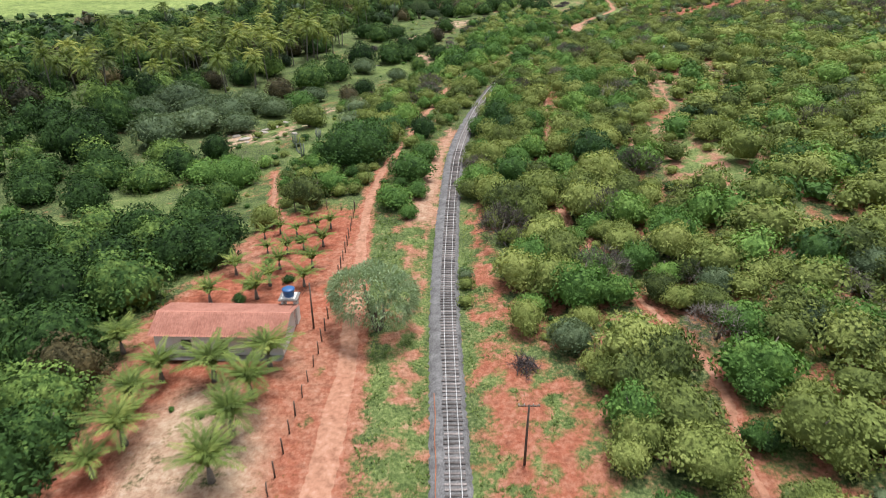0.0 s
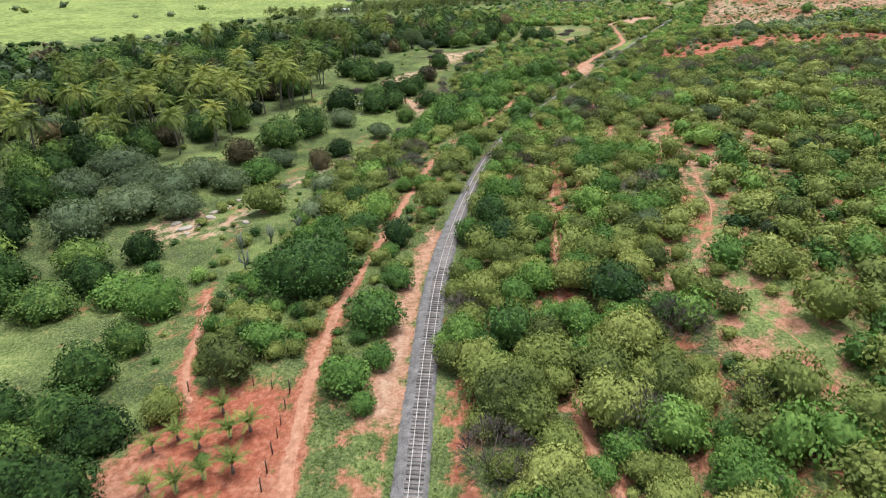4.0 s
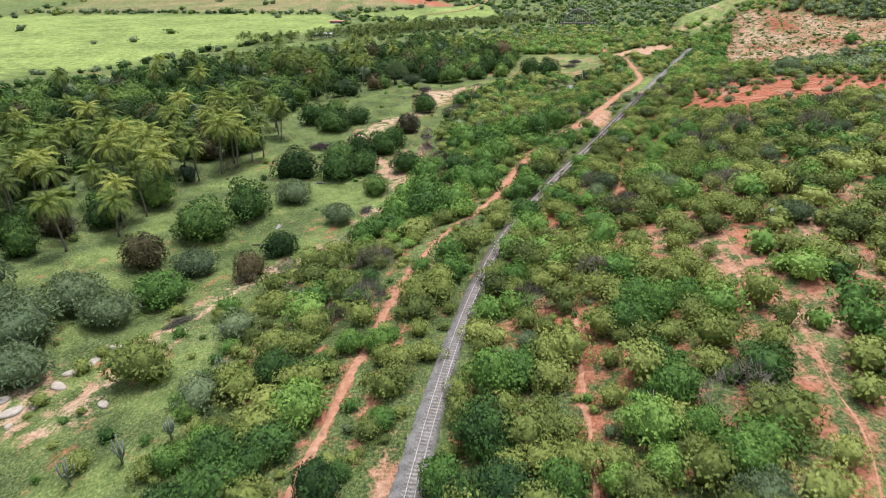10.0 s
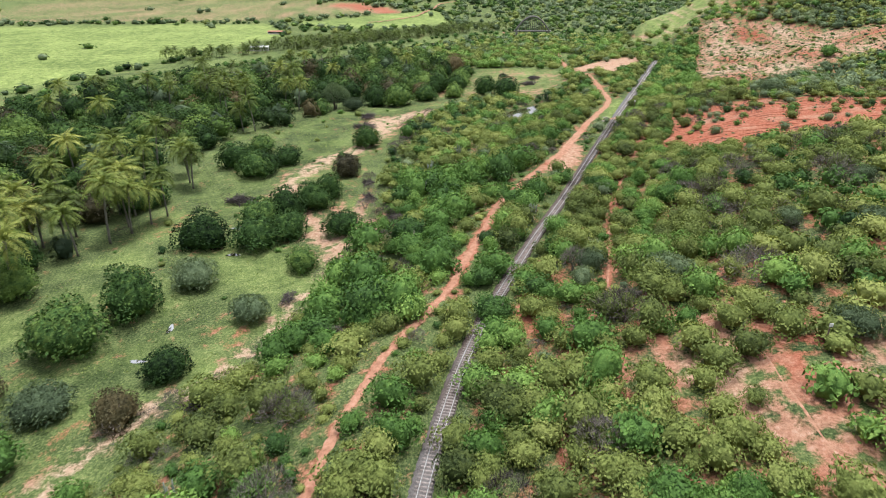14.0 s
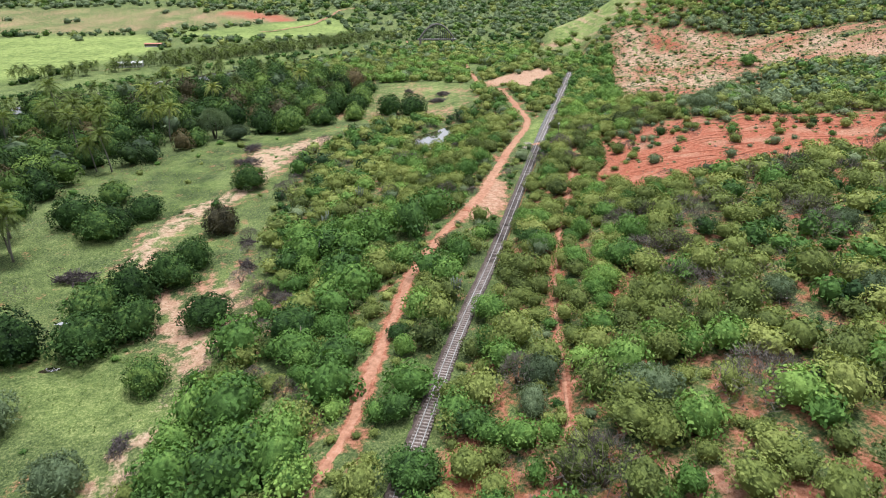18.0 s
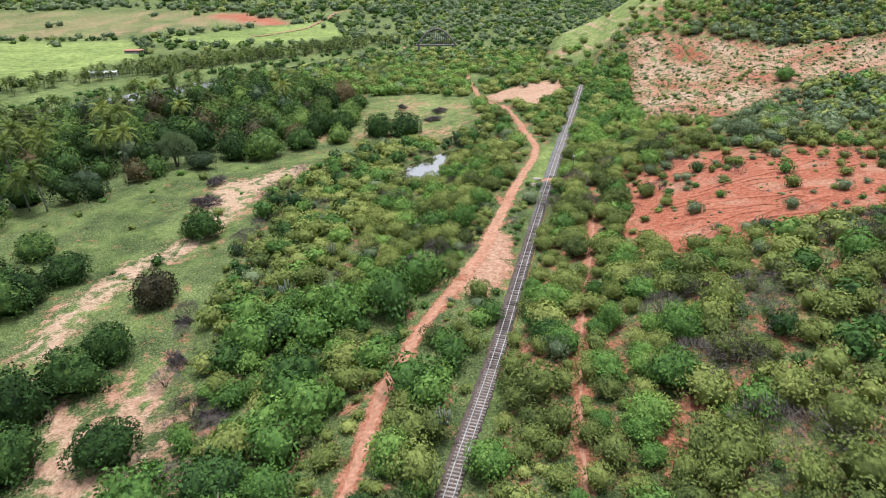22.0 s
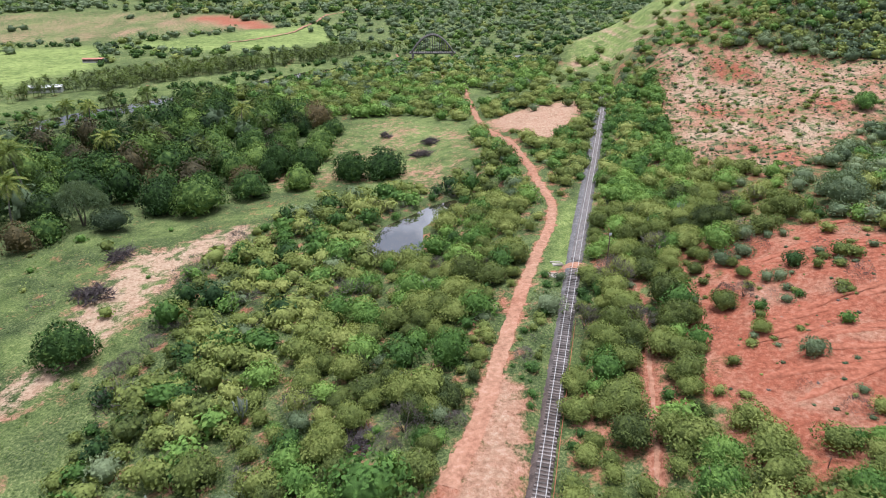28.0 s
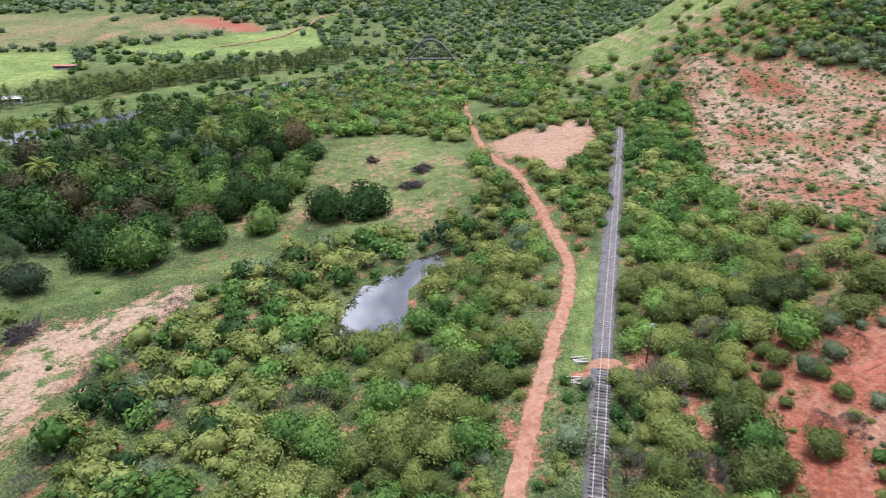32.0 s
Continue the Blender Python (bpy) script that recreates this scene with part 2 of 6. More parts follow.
PALM_BARK = surface("palm_bark", (0.09, 0.08, 0.07), (0.22, 0.2, 0.17), 5.0, 0.9)
DEAD_WOOD = surface("bleached_dead_wood", (0.035, 0.028, 0.03), (0.15, 0.125, 0.125), 3.0, 0.9)
POST_WOOD = surface("weathered_post_wood", (0.05, 0.035, 0.028), (0.16, 0.12, 0.095), 8.0, 0.9, vary=0.3)
SLEEPER = surface("weathered_sleeper_wood", (0.064, 0.054, 0.049), (0.246, 0.212, 0.200), 4.0, 0.9, relief=0.6, vary=0.6)
RAIL_STEEL = surface("worn_rail_steel", (0.36, 0.345, 0.34), (0.58, 0.57, 0.57), 2.0, 0.45, 0.5, 0.4, 0.1)
RUST = surface("rusty_steel", (0.22, 0.07, 0.035), (0.42, 0.17, 0.09), 5.0, 0.8, 0.3, 0.2)
PLASTER = surface("whitewashed_plaster", (0.546, 0.528, 0.493), (0.704, 0.695, 0.669), 1.2, 0.9, relief=0.15)
CLAY = surface("clay_roof_tile", (0.25, 0.10, 0.07), (0.45, 0.215, 0.16), 2.5, 0.85, relief=0.3, vary=0.18)
# near-black: paints room shade in house openings; also the cable's own colour
ROOM_SHADE_AND_CABLE = surface("dark_interior", (0.02, 0.018, 0.015), (0.05, 0.045, 0.04), 2.0, 0.9)
TANK_BLUE = surface("blue_polyethylene", (0.010, 0.060, 0.192), (0.024, 0.112, 0.288), 1.0, 0.4, 0.5, relief=0.05)
CONCRETE = surface("weathered_concrete", (0.111, 0.102, 0.093), (0.255, 0.238, 0.225), 0.8, 0.9, relief=0.2)
BRIDGE = surface("stained_bridge_concrete", (0.07, 0.065, 0.06), (0.17, 0.16, 0.15), 0.8, 0.9, relief=0.2)
METAL_SHEET = surface("white_sheet_roof", (0.6, 0.6, 0.6), (0.8, 0.8, 0.8), 0.6, 0.5, 0.4, relief=0.1)
TIMBER = surface("pale_cut_timber", (0.320, 0.288, 0.240), (0.528, 0.488, 0.432), 4.0, 0.85)
BALLAST = surface("grey_ballast_stone", (0.043, 0.040, 0.040), (0.212, 0.204, 0.204), 6.0, 0.95, relief=1.0, distance=0.08, detail=8.0)


def earth_fouled(mat, near, far, tint):
    """Between two distances along the line the stones are fouled with brown earth."""
    tree = mat.node_tree
    slot = tree.nodes["Principled BSDF"].inputs["Base Color"]
    clean = slot.links[0].from_socket
    spot = tree.nodes.new("ShaderNodeSeparateXYZ")
    tree.links.new(tree.nodes.new("ShaderNodeNewGeometry").outputs["Position"], spot.inputs[0])
    ragged = calc(tree, "MULTIPLY_ADD", noise_tex(tree, 0.12, 3.0), 60.0, spot.outputs["Y"])
    inside = calc(tree, "MULTIPLY", calc(tree, "DIVIDE", calc(tree, "SUBTRACT", ragged, near + 30), 40.0, clamp=True), calc(tree, "DIVIDE", calc(tree, "SUBTRACT", far + 30, ragged), 40.0, clamp=True))
    tree.links.new(mix(tree, inside, clean, mix(tree, 1.0, clean, tint, "MULTIPLY")), slot)


earth_fouled(BALLAST, 170, 350, (0.66, 0.52, 0.46))
STONE = surface("pale_stone", (0.224, 0.192, 0.160), (0.400, 0.360, 0.320), 2.0, 0.9)


def soil_colour(tree):
    """Red earth with paler washed patches and darker damp ones."""
    fine, broad = noise_tex(tree, 1.3, 8.0, 0.65), noise_tex(tree, 0.09, 4.0)
    red = ramp(tree, fine, (0.3, (0.165, 0.05, 0.029)), (0.52, (0.30, 0.098, 0.057)), (0.72, (0.385, 0.158, 0.105)))
    pale = ramp(tree, fine, (0.3, (0.258, 0.167, 0.110)), (0.55, (0.410, 0.296, 0.205)), (0.75, (0.517, 0.410, 0.319)))
    return fine, broad, red, pale


def ground_material():
    mat, tree, bsdf = nodes_of("open_ground", 0.95, 0.1)
    cover = tree.nodes.new("ShaderNodeAttribute")
    cover.attribute_name = "cover"
    split = tree.nodes.new("ShaderNodeSeparateColor")
    tree.links.new(cover.outputs["Color"], split.inputs[0])
    fine, broad, red, pale = soil_colour(tree)
    tuft = noise_tex(tree, 0.55, 8.0, 0.7)
    speck = noise_tex(tree, 2.6, 6.0, 0.7)
    wobble = calc(tree, "SUBTRACT", calc(tree, "ADD", calc(tree, "MULTIPLY", tuft, 0.65), calc(tree, "MULTIPLY", speck, 0.35)), 0.5)
    pale_fac = calc(tree, "MULTIPLY_ADD", wobble, 1.6, split.outputs[1], clamp=True)
    soil = mix(tree, pale_fac, red, pale)
    green = ramp(tree, speck, (0.34, (0.022, 0.035, 0.016)), (0.5, (0.078, 0.11, 0.042)), (0.66, (0.2, 0.222, 0.1)))
    weave = calc(tree, "ADD", calc(tree, "MULTIPLY", tuft, 0.45), calc(tree, "MULTIPLY", speck, 0.55))
    lush = ramp(tree, weave, (0.36, (0.08, 0.118, 0.036)), (0.5, (0.19, 0.25, 0.078)), (0.66, (0.40, 0.43, 0.175)))
    green = mix(tree, split.outputs[2], green, lush)
    drift = calc(tree, "MULTIPLY_ADD", noise_tex(tree, 0.22, 5.0, 0.65), 0.6, calc(tree, "MULTIPLY", noise_tex(tree, 0.03, 3.0), 0.4))
    green = mix(tree, 1.0, green, ramp(tree, drift, (0.36, (0.5, 0.55, 0.5)), (0.64, (1.3, 1.25, 1.2))), "MULTIPLY")
    edge = calc(tree, "MULTIPLY_ADD", wobble, 2.6, split.outputs[0])
    edge = calc(tree, "MULTIPLY", calc(tree, "SUBTRACT", edge, 0.35), 3.2, clamp=True)
    tree.links.new(mix(tree, edge, green, soil), bsdf.inputs["Base Color"])
    bump(tree, bsdf, speck, 1.0, 0.25)
    return mat


def road_material(name, share, base):
    mat, tree, bsdf = nodes_of(name, 0.95, 0.1)
    fine, broad, red, pale = soil_colour(tree)
    tree.links.new(mix(tree, calc(tree, "MULTIPLY_ADD", broad, share, base, clamp=True), red, pale), bsdf.inputs["Base Color"])
    bump(tree, bsdf, fine, 0.25, 0.03)
    return mat


def water_material():
    mat, tree, bsdf = nodes_of("still_water", 0.03, 0.5)
    bsdf.inputs["IOR"].default_value = 8.0
    tree.links.new(ramp(tree, noise_tex(tree, 0.12, 3.0), (0.35, (0.035, 0.03, 0.02)), (0.65, (0.07, 0.055, 0.035))), bsdf.inputs["Base Color"])
    bump(tree, bsdf, noise_tex(tree, 1.6, 3.0), 0.04, 0.02)
    return mat


LEDGE_EARTH = road_material("rain_cut_red_earth", 0.25, -0.05)
GROUND, ROAD_EARTH, PALE_EARTH, WATER = ground_material(), road_material("red_beaten_earth", 0.5, 0.16), road_material("pale_beaten_earth", 0.7, 0.12), water_material()

# ---- helpers for meshes ----


def mesh_of(name, verts, faces, mat, tint=None, smooth=False):
    """A mesh from a vertex array and a list of face index arrays (triangles or quads)."""
    me = bpy.data.meshes.new(name)
    verts = np.asarray(verts, np.float32)
    faces = [np.asarray(f, np.int32) for f in faces if len(f)]
    loops = np.concatenate([f.ravel() for f in faces])
    sizes = np.concatenate([np.full(len(f), f.shape[1], np.int32) for f in faces])
    me.vertices.add(len(verts))
    me.vertices.foreach_set("co", verts.ravel())
    me.loops.add(len(loops))
    me.loops.foreach_set("vertex_index", loops)
    me.polygons.add(len(sizes))
    me.polygons.foreach_set("loop_start", np.concatenate([[0], np.cumsum(sizes)[:-1]]).astype(np.int32))
    me.update(calc_edges=True)
    if smooth:
        me.polygons.foreach_set("use_smooth", np.ones(len(sizes), bool))
    if tint is not None:
        layer = me.attributes.new("tint", "FLOAT", "POINT")
        layer.data.foreach_set("value", np.asarray(tint, np.float32))
    me.materials.append(mat)
    me.validate()
    return me


def part(name, me, parent=None, label="", at=None):
    """Links a mesh as one object, under its thing if there is one."""
    ob = new(name, me)
    if parent is not None:
        ob.parent = parent
    if at is not None:
        ob.matrix_basis = at
    if label:
        ob["label"] = label
    return ob


def from_bm(name, bm, mat, smooth=False):
    me = bpy.data.meshes.new(name)
    bm.to_mesh(me)
    bm.free()
    me.materials.append(mat)
    if smooth:
        me.polygons.foreach_set("use_smooth", np.ones(len(me.polygons), bool))
    return me


def block(name, size, mat, at=(0, 0, 0), bevel=0.02, turn=0.0):
    """A box with rounded edges, its base centred at `at`."""
    bm = bmesh.new()
    bmesh.ops.create_cube(bm, size=1.0)
    bmesh.ops.scale(bm, vec=size, verts=bm.verts)
    if bevel:
        bmesh.ops.bevel(bm, geom=bm.edges[:], offset=bevel, segments=1, affect="EDGES")
    bmesh.ops.rotate(bm, matrix=Matrix.Rotation(turn, 3, "Z"), verts=bm.verts)
    bmesh.ops.translate(bm, vec=(at[0], at[1], at[2] + size[2] / 2), verts=bm.verts)
    return from_bm(name, bm, mat)


def tube(path, radii, sides=7):
    """Vertex and face arrays of a bent, tapering tube."""
    path = np.asarray(path, float)
    radii = np.broadcast_to(np.asarray(radii, float), (len(path),))
    along = np.gradient(path, axis=0)
    along /= np.linalg.norm(along, axis=1)[:, None] + 1e-9
    ref = np.where(np.abs(along[:, 2:3]) > 0.9, [[1.0, 0, 0]], [[0, 0, 1.0]])
    side = np.cross(along, ref)
    side /= np.linalg.norm(side, axis=1)[:, None] + 1e-9
    up = np.cross(side, along)
    a = np.arange(sides) * 2 * np.pi / sides
    ring = path[:, None] + radii[:, None, None] * (np.cos(a)[None, :, None] * side[:, None] + np.sin(a)[None, :, None] * up[:, None])
    n = len(path)
    i, j = np.meshgrid(np.arange(n - 1), np.arange(sides), indexing="ij")
    quads = np.stack([i * sides + j, i * sides + (j + 1) % sides, (i + 1) * sides + (j + 1) % sides, (i + 1) * sides + j], -1).reshape(-1, 4)
    verts = np.concatenate([ring.reshape(-1, 3), path[:1], path[-1:]])
    k = np.arange(sides)
    caps = np.concatenate([np.stack([(k + 1) % sides, k, np.full(sides, n * sides)], -1),
                           np.stack([(n - 1) * sides + k, (n - 1) * sides + (k + 1) % sides, np.full(sides, n * sides + 1)], -1)])
    return verts, quads, caps


def join_arrays(pieces):
    """Joins (verts, quads, tris) pieces."""
    V, Q, T, n = [], [], [], 0
    for v, q, t in pieces:
        V.append(v)
        if len(q):
            Q.append(np.asarray(q) + n)
        if len(t):
            T.append(np.asarray(t) + n)
        n += len(v)
    return np.concatenate(V), np.concatenate(Q) if Q else np.zeros((0, 4), int), np.concatenate(T) if T else np.zeros((0, 3), int)


# ---- masks of the plan ----


def near_line(x, y, line):
    """Distance from points to a bent line, and how far along it they lie (0 to 1)."""
    x, y = np.asarray(x, float), np.asarray(y, float)
    best, where = np.full(x.shape, 1e9), np.zeros(x.shape)
    for k in range(len(line) - 1):
        (ax, ay), (bx, by) = line[k][:2], line[k + 1][:2]
        lx, ly = bx - ax, by - ay
        f = np.clip(((x - ax) * lx + (y - ay) * ly) / (lx * lx + ly * ly), 0, 1)
        dist = np.hypot(x - ax - f * lx, y - ay - f * ly)
        where = np.where(dist < best, (k + f) / (len(line) - 1), where)
        best = np.minimum(best, dist)
    return best, where


def inside(x, y, poly):
    """Whether points lie in a polygon of the plan."""
    x, y = np.asarray(x, float), np.asarray(y, float)
    odd = np.zeros(x.shape, bool)
    for (ax, ay), (bx, by) in zip(poly, poly[1:] + poly[:1]):
        cross = (ay > y) != (by > y)
        odd ^= cross & (x < (bx - ax) * (y - ay) / (by - ay + 1e-12) + ax)
    return odd


def soft_inside(x, y, poly, rim=3.0):
    """1 in a polygon, 0 outside, with a soft rim."""
    dist, _ = near_line(x, y, poly + poly[:1])
    return np.clip(np.where(inside(x, y, poly), 0.5 + dist / rim / 2, 0.5 - dist / rim / 2), 0, 1)


def patchy(x, y, size, seed):
    """Smooth noise over the plan, about -1 to 1."""
    out, rs = 0, np.random.default_rng(seed)
    for k in range(7):
        a, w, p = rs.uniform(0, 6.283), rs.uniform(0.6, 2.2) * 6.283 / size, rs.uniform(0, 6.283, 2)
        out = out + np.sin((x * np.cos(a) + y * np.sin(a)) * w + p[0] + 1.5 * np.sin((x * np.sin(a) - y * np.cos(a)) * w * 0.6 + p[1]))
    return out / 3.2

# ---- the plan: lines and areas ----
ROAD = [(-11, -80), (-11, 36), (-11, 54), (-12, 64), (-12.5, 76), (-13.5, 88), (-14, 103), (-13.5, 115), (-11, 130), (-9, 142), (-6, 161), (-4, 171),
        (0, 190), (5, 206), (12, 218), (17, 227), (20, 235), (24, 247), (28, 258), (32, 271), (41, 287), (50, 299)]
ROAD_ON = [(50, 299), (57, 310), (64, 325), (72, 341), (80, 356), (87, 368), (92, 380), (94, 395), (96, 408), (97, 430), (98, 468), (101, 492), (108, 535), (114, 560), (108, 610), (96, 690)]
PATH_RIGHT = [(26, 20), (26, 39), (28, 48), (26, 57), (23, 68), (19, 85), (18, 102), (20, 116), (21, 128), (23, 145), (25, 162), (29, 194), (36, 210), (43, 220), (49, 239),
              (54, 254), (65, 280), (78, 306), (88, 328), (92, 340)]
OPEN_TRAIL = [(57.5, 203), (54, 180), (54.5, 166.5), (52, 152), (50.5, 141.5), (46.4, 132), (41.5, 125), (39, 119), (42, 113.6), (44.2, 108.7), (46.4, 104), (46.8, 96), (50, 84), (61, 78)]
OPEN_GRASS = [(36, 128), (46, 126), (56, 121), (58, 108), (52, 94), (42, 92), (37, 108)]
PATH_LEFT = [(-28, 96), (-31, 102), (-33, 107), (-35, 117), (-37, 126), (-39, 133)]
FIELD_TRACK = [(90, 347), (87, 347.5), (82, 347.5), (78, 346)]
YARD = [(-38, 30), (-36, 52), (-38, 62), (-36, 72), (-33, 84), (-31, 96), (-24, 101), (-16, 99), (-14, 88), (-13, 60), (-12, 30)]
PLOT = [(-29.5, 34), (-30, 44), (-28, 51), (-23, 50.5), (-18, 45), (-15.5, 34)]
BANK = [(3.2, 25), (3.4, 60), (3.6, 96), (6, 90), (7, 66), (9, 55), (14, 48), (15, 36), (17, 25)]
SAND_STRIP = [(-6.5, 92), (-5, 110), (-4.4, 118), (-3, 128), (-1, 140), (1, 148), (1.5, 140), (-0.8, 128), (-1.2, 118), (-1.8, 105), (-2.2, 92)]
WASH = [(-46, 158), (-41, 175), (-38, 190), (-30, 208), (-20, 216), (-14, 228), (-11, 242), (-7, 256), (-6, 268), (-14, 277)]
WASH_FAR = [(-23, 300), (-20, 315), (-14, 330), (-3, 343), (0, 362), (3, 378), (12, 388), (20, 394)]
SAND_POCKET = [(-24, 288), (-18, 294), (-9, 281), (-5, 290), (0, 292), (5, 276), (4.7, 263), (1, 252), (-1, 245), (-10, 257), (-17, 267), (-23, 281)]
WET_GRASS = [(-29, 262), (-22, 267), (-13, 257), (-9, 246), (-21, 244), (-28, 250)]
SAND_FLAT = [(-6, 352), (-5, 372), (-2, 388), (9, 388), (20, 396), (23, 389), (12, 378), (7, 362), (3, 350)]
MANGO_BARE = [(22, 450), (46, 450), (48, 438), (38, 424), (28, 424)]
RED_OPEN = [(38, 196), (45, 212), (57, 208), (70, 203), (80, 208), (88, 224), (92, 216), (72, 176), (64, 163), (55, 148), (51, 138), (47, 126), (46, 112), (54, 100), (44, 95), (35, 114),
            (41, 130), (45, 150), (47, 165), (43, 180), (42, 190)]
RED_FIELD = [(86, 306), (88, 297), (98, 292), (116, 294), (146, 291), (185, 296), (185, 312), (160, 322), (146, 330), (136, 336), (128, 343), (116, 344), (106, 338), (96, 328)]
RED_HILL = [(138, 409), (149, 437), (163, 467), (178, 502), (186, 489), (198, 473), (208, 462), (222, 443), (240, 433), (264, 424), (290, 414), (296, 398), (262, 393), (232, 398), (206, 402), (181, 393), (167, 383), (148, 374), (140, 380), (134, 395)]
PALE_CLEARING = [(101, 475), (125, 483), (139, 481), (131, 460), (114, 434), (106, 427), (101, 452)]
WIDE_SAND = [(47, 294), (55, 306), (60, 318), (62, 319), (64, 315), (61, 303), (56, 294), (51, 292)]
POND = [(49, 374), (51, 382.5), (54.5, 389.5), (61, 394.5), (67, 400), (74, 403.5), (72.5, 397), (67, 392), (62.5, 387), (61, 378), (58, 371), (53, 374.5)]
GREEN_VERGE = [(78, 346), (86, 364), (93, 380), (97, 380), (93, 368), (84, 350)]
OPEN_FIELD = [(42, 502), (72, 511), (94, 472), (88, 433), (72, 411), (44, 428), (30, 424), (28, 445), (44, 470)]
WOODS = [(-320, 95), (-91, 114), (-76, 121), (-62, 138), (-62, 176), (-71, 196), (-84, 206), (-82, 224), (-73, 232), (-65, 246), (-59, 262), (-55, 303), (-53, 345), (-56, 372), (-32, 384), (-13, 415), (16, 412),
         (24, 430), (37, 432), (41, 461), (46, 486), (42, 504), (6, 560), (-60, 528), (-96, 485), (-130, 438), (-150, 398), (-200, 378), (-320, 360)]
PALM_GROVE = [(-140, 200), (-112, 206), (-82, 236), (-66, 248), (-52, 284), (-51, 318), (-62, 332), (-96, 292), (-135, 252)]
PALM_BAND = [(-100, 418), (-60, 392), (-34, 400), (-40, 440), (-90, 452)]
RIVER_PALMS = [(-60, 590), (-30, 622), (30, 660), (70, 690), (60, 700), (20, 676), (-40, 640), (-75, 606)]
FAR_WOODS = [(44, 506), (72, 513), (96, 480), (101, 500), (108, 540), (116, 562), (130, 500), (140, 486), (150, 500), (176, 545), (190, 580), (215, 620), (180, 655), (120, 660), (100, 672), (20, 625), (-50, 565), (6, 562)]
RIVER = [(-420, 350), (-260, 372), (-170, 402), (-142, 452), (-104, 498), (-62, 543), (0, 596), (56, 648), (112, 682), (160, 668), (205, 680), (262, 745), (360, 800)]
REED_BELT = [(-120, 520), (-72, 554), (-36, 576), (7, 603), (64, 655), (70, 680), (4, 630), (-41, 598), (-86, 580), (-130, 545)]
PASTURE = [(-420, 400), (-260, 420), (-190, 452), (-150, 532), (-118, 612), (-84, 672), (-100, 762), (-174, 775), (-420, 760)]
PASTURE_FAR = [(-94, 768), (-42, 735), (10, 728), (60, 762), (54, 890), (14, 853)]
PLOUGHED = [(-420, 792), (-174, 785), (-100, 805), (14, 856), (-44, 964), (-152, 999), (-420, 1000)]
RED_STRIP = [(-84, 955), (-38, 950), (13, 884), (9, 842), (-32, 884)]
FAR_ROAD = [(-20, 770), (12, 797), (30, 826), (47, 890), (60, 946), (95, 985), (140, 1100)]
SCRUB_LEFT_Y = [95, 110, 130, 150, 170, 190, 208, 218, 230, 245, 258, 270, 290, 305, 330, 348, 366, 385, 396, 406, 416, 430, 446, 470]
SCRUB_LEFT_X = [-29, -32, -31, -27, -29, -33, -25, -15, -9, -6, -2, 2, 5, 4, 5, 9, 11, 16, 25, 39, 62, 77, 87, 95]


def road_centre(y):
    line = ROAD + ROAD_ON[1:]
    return np.interp(y, [p[1] for p in line], [p[0] for p in line])


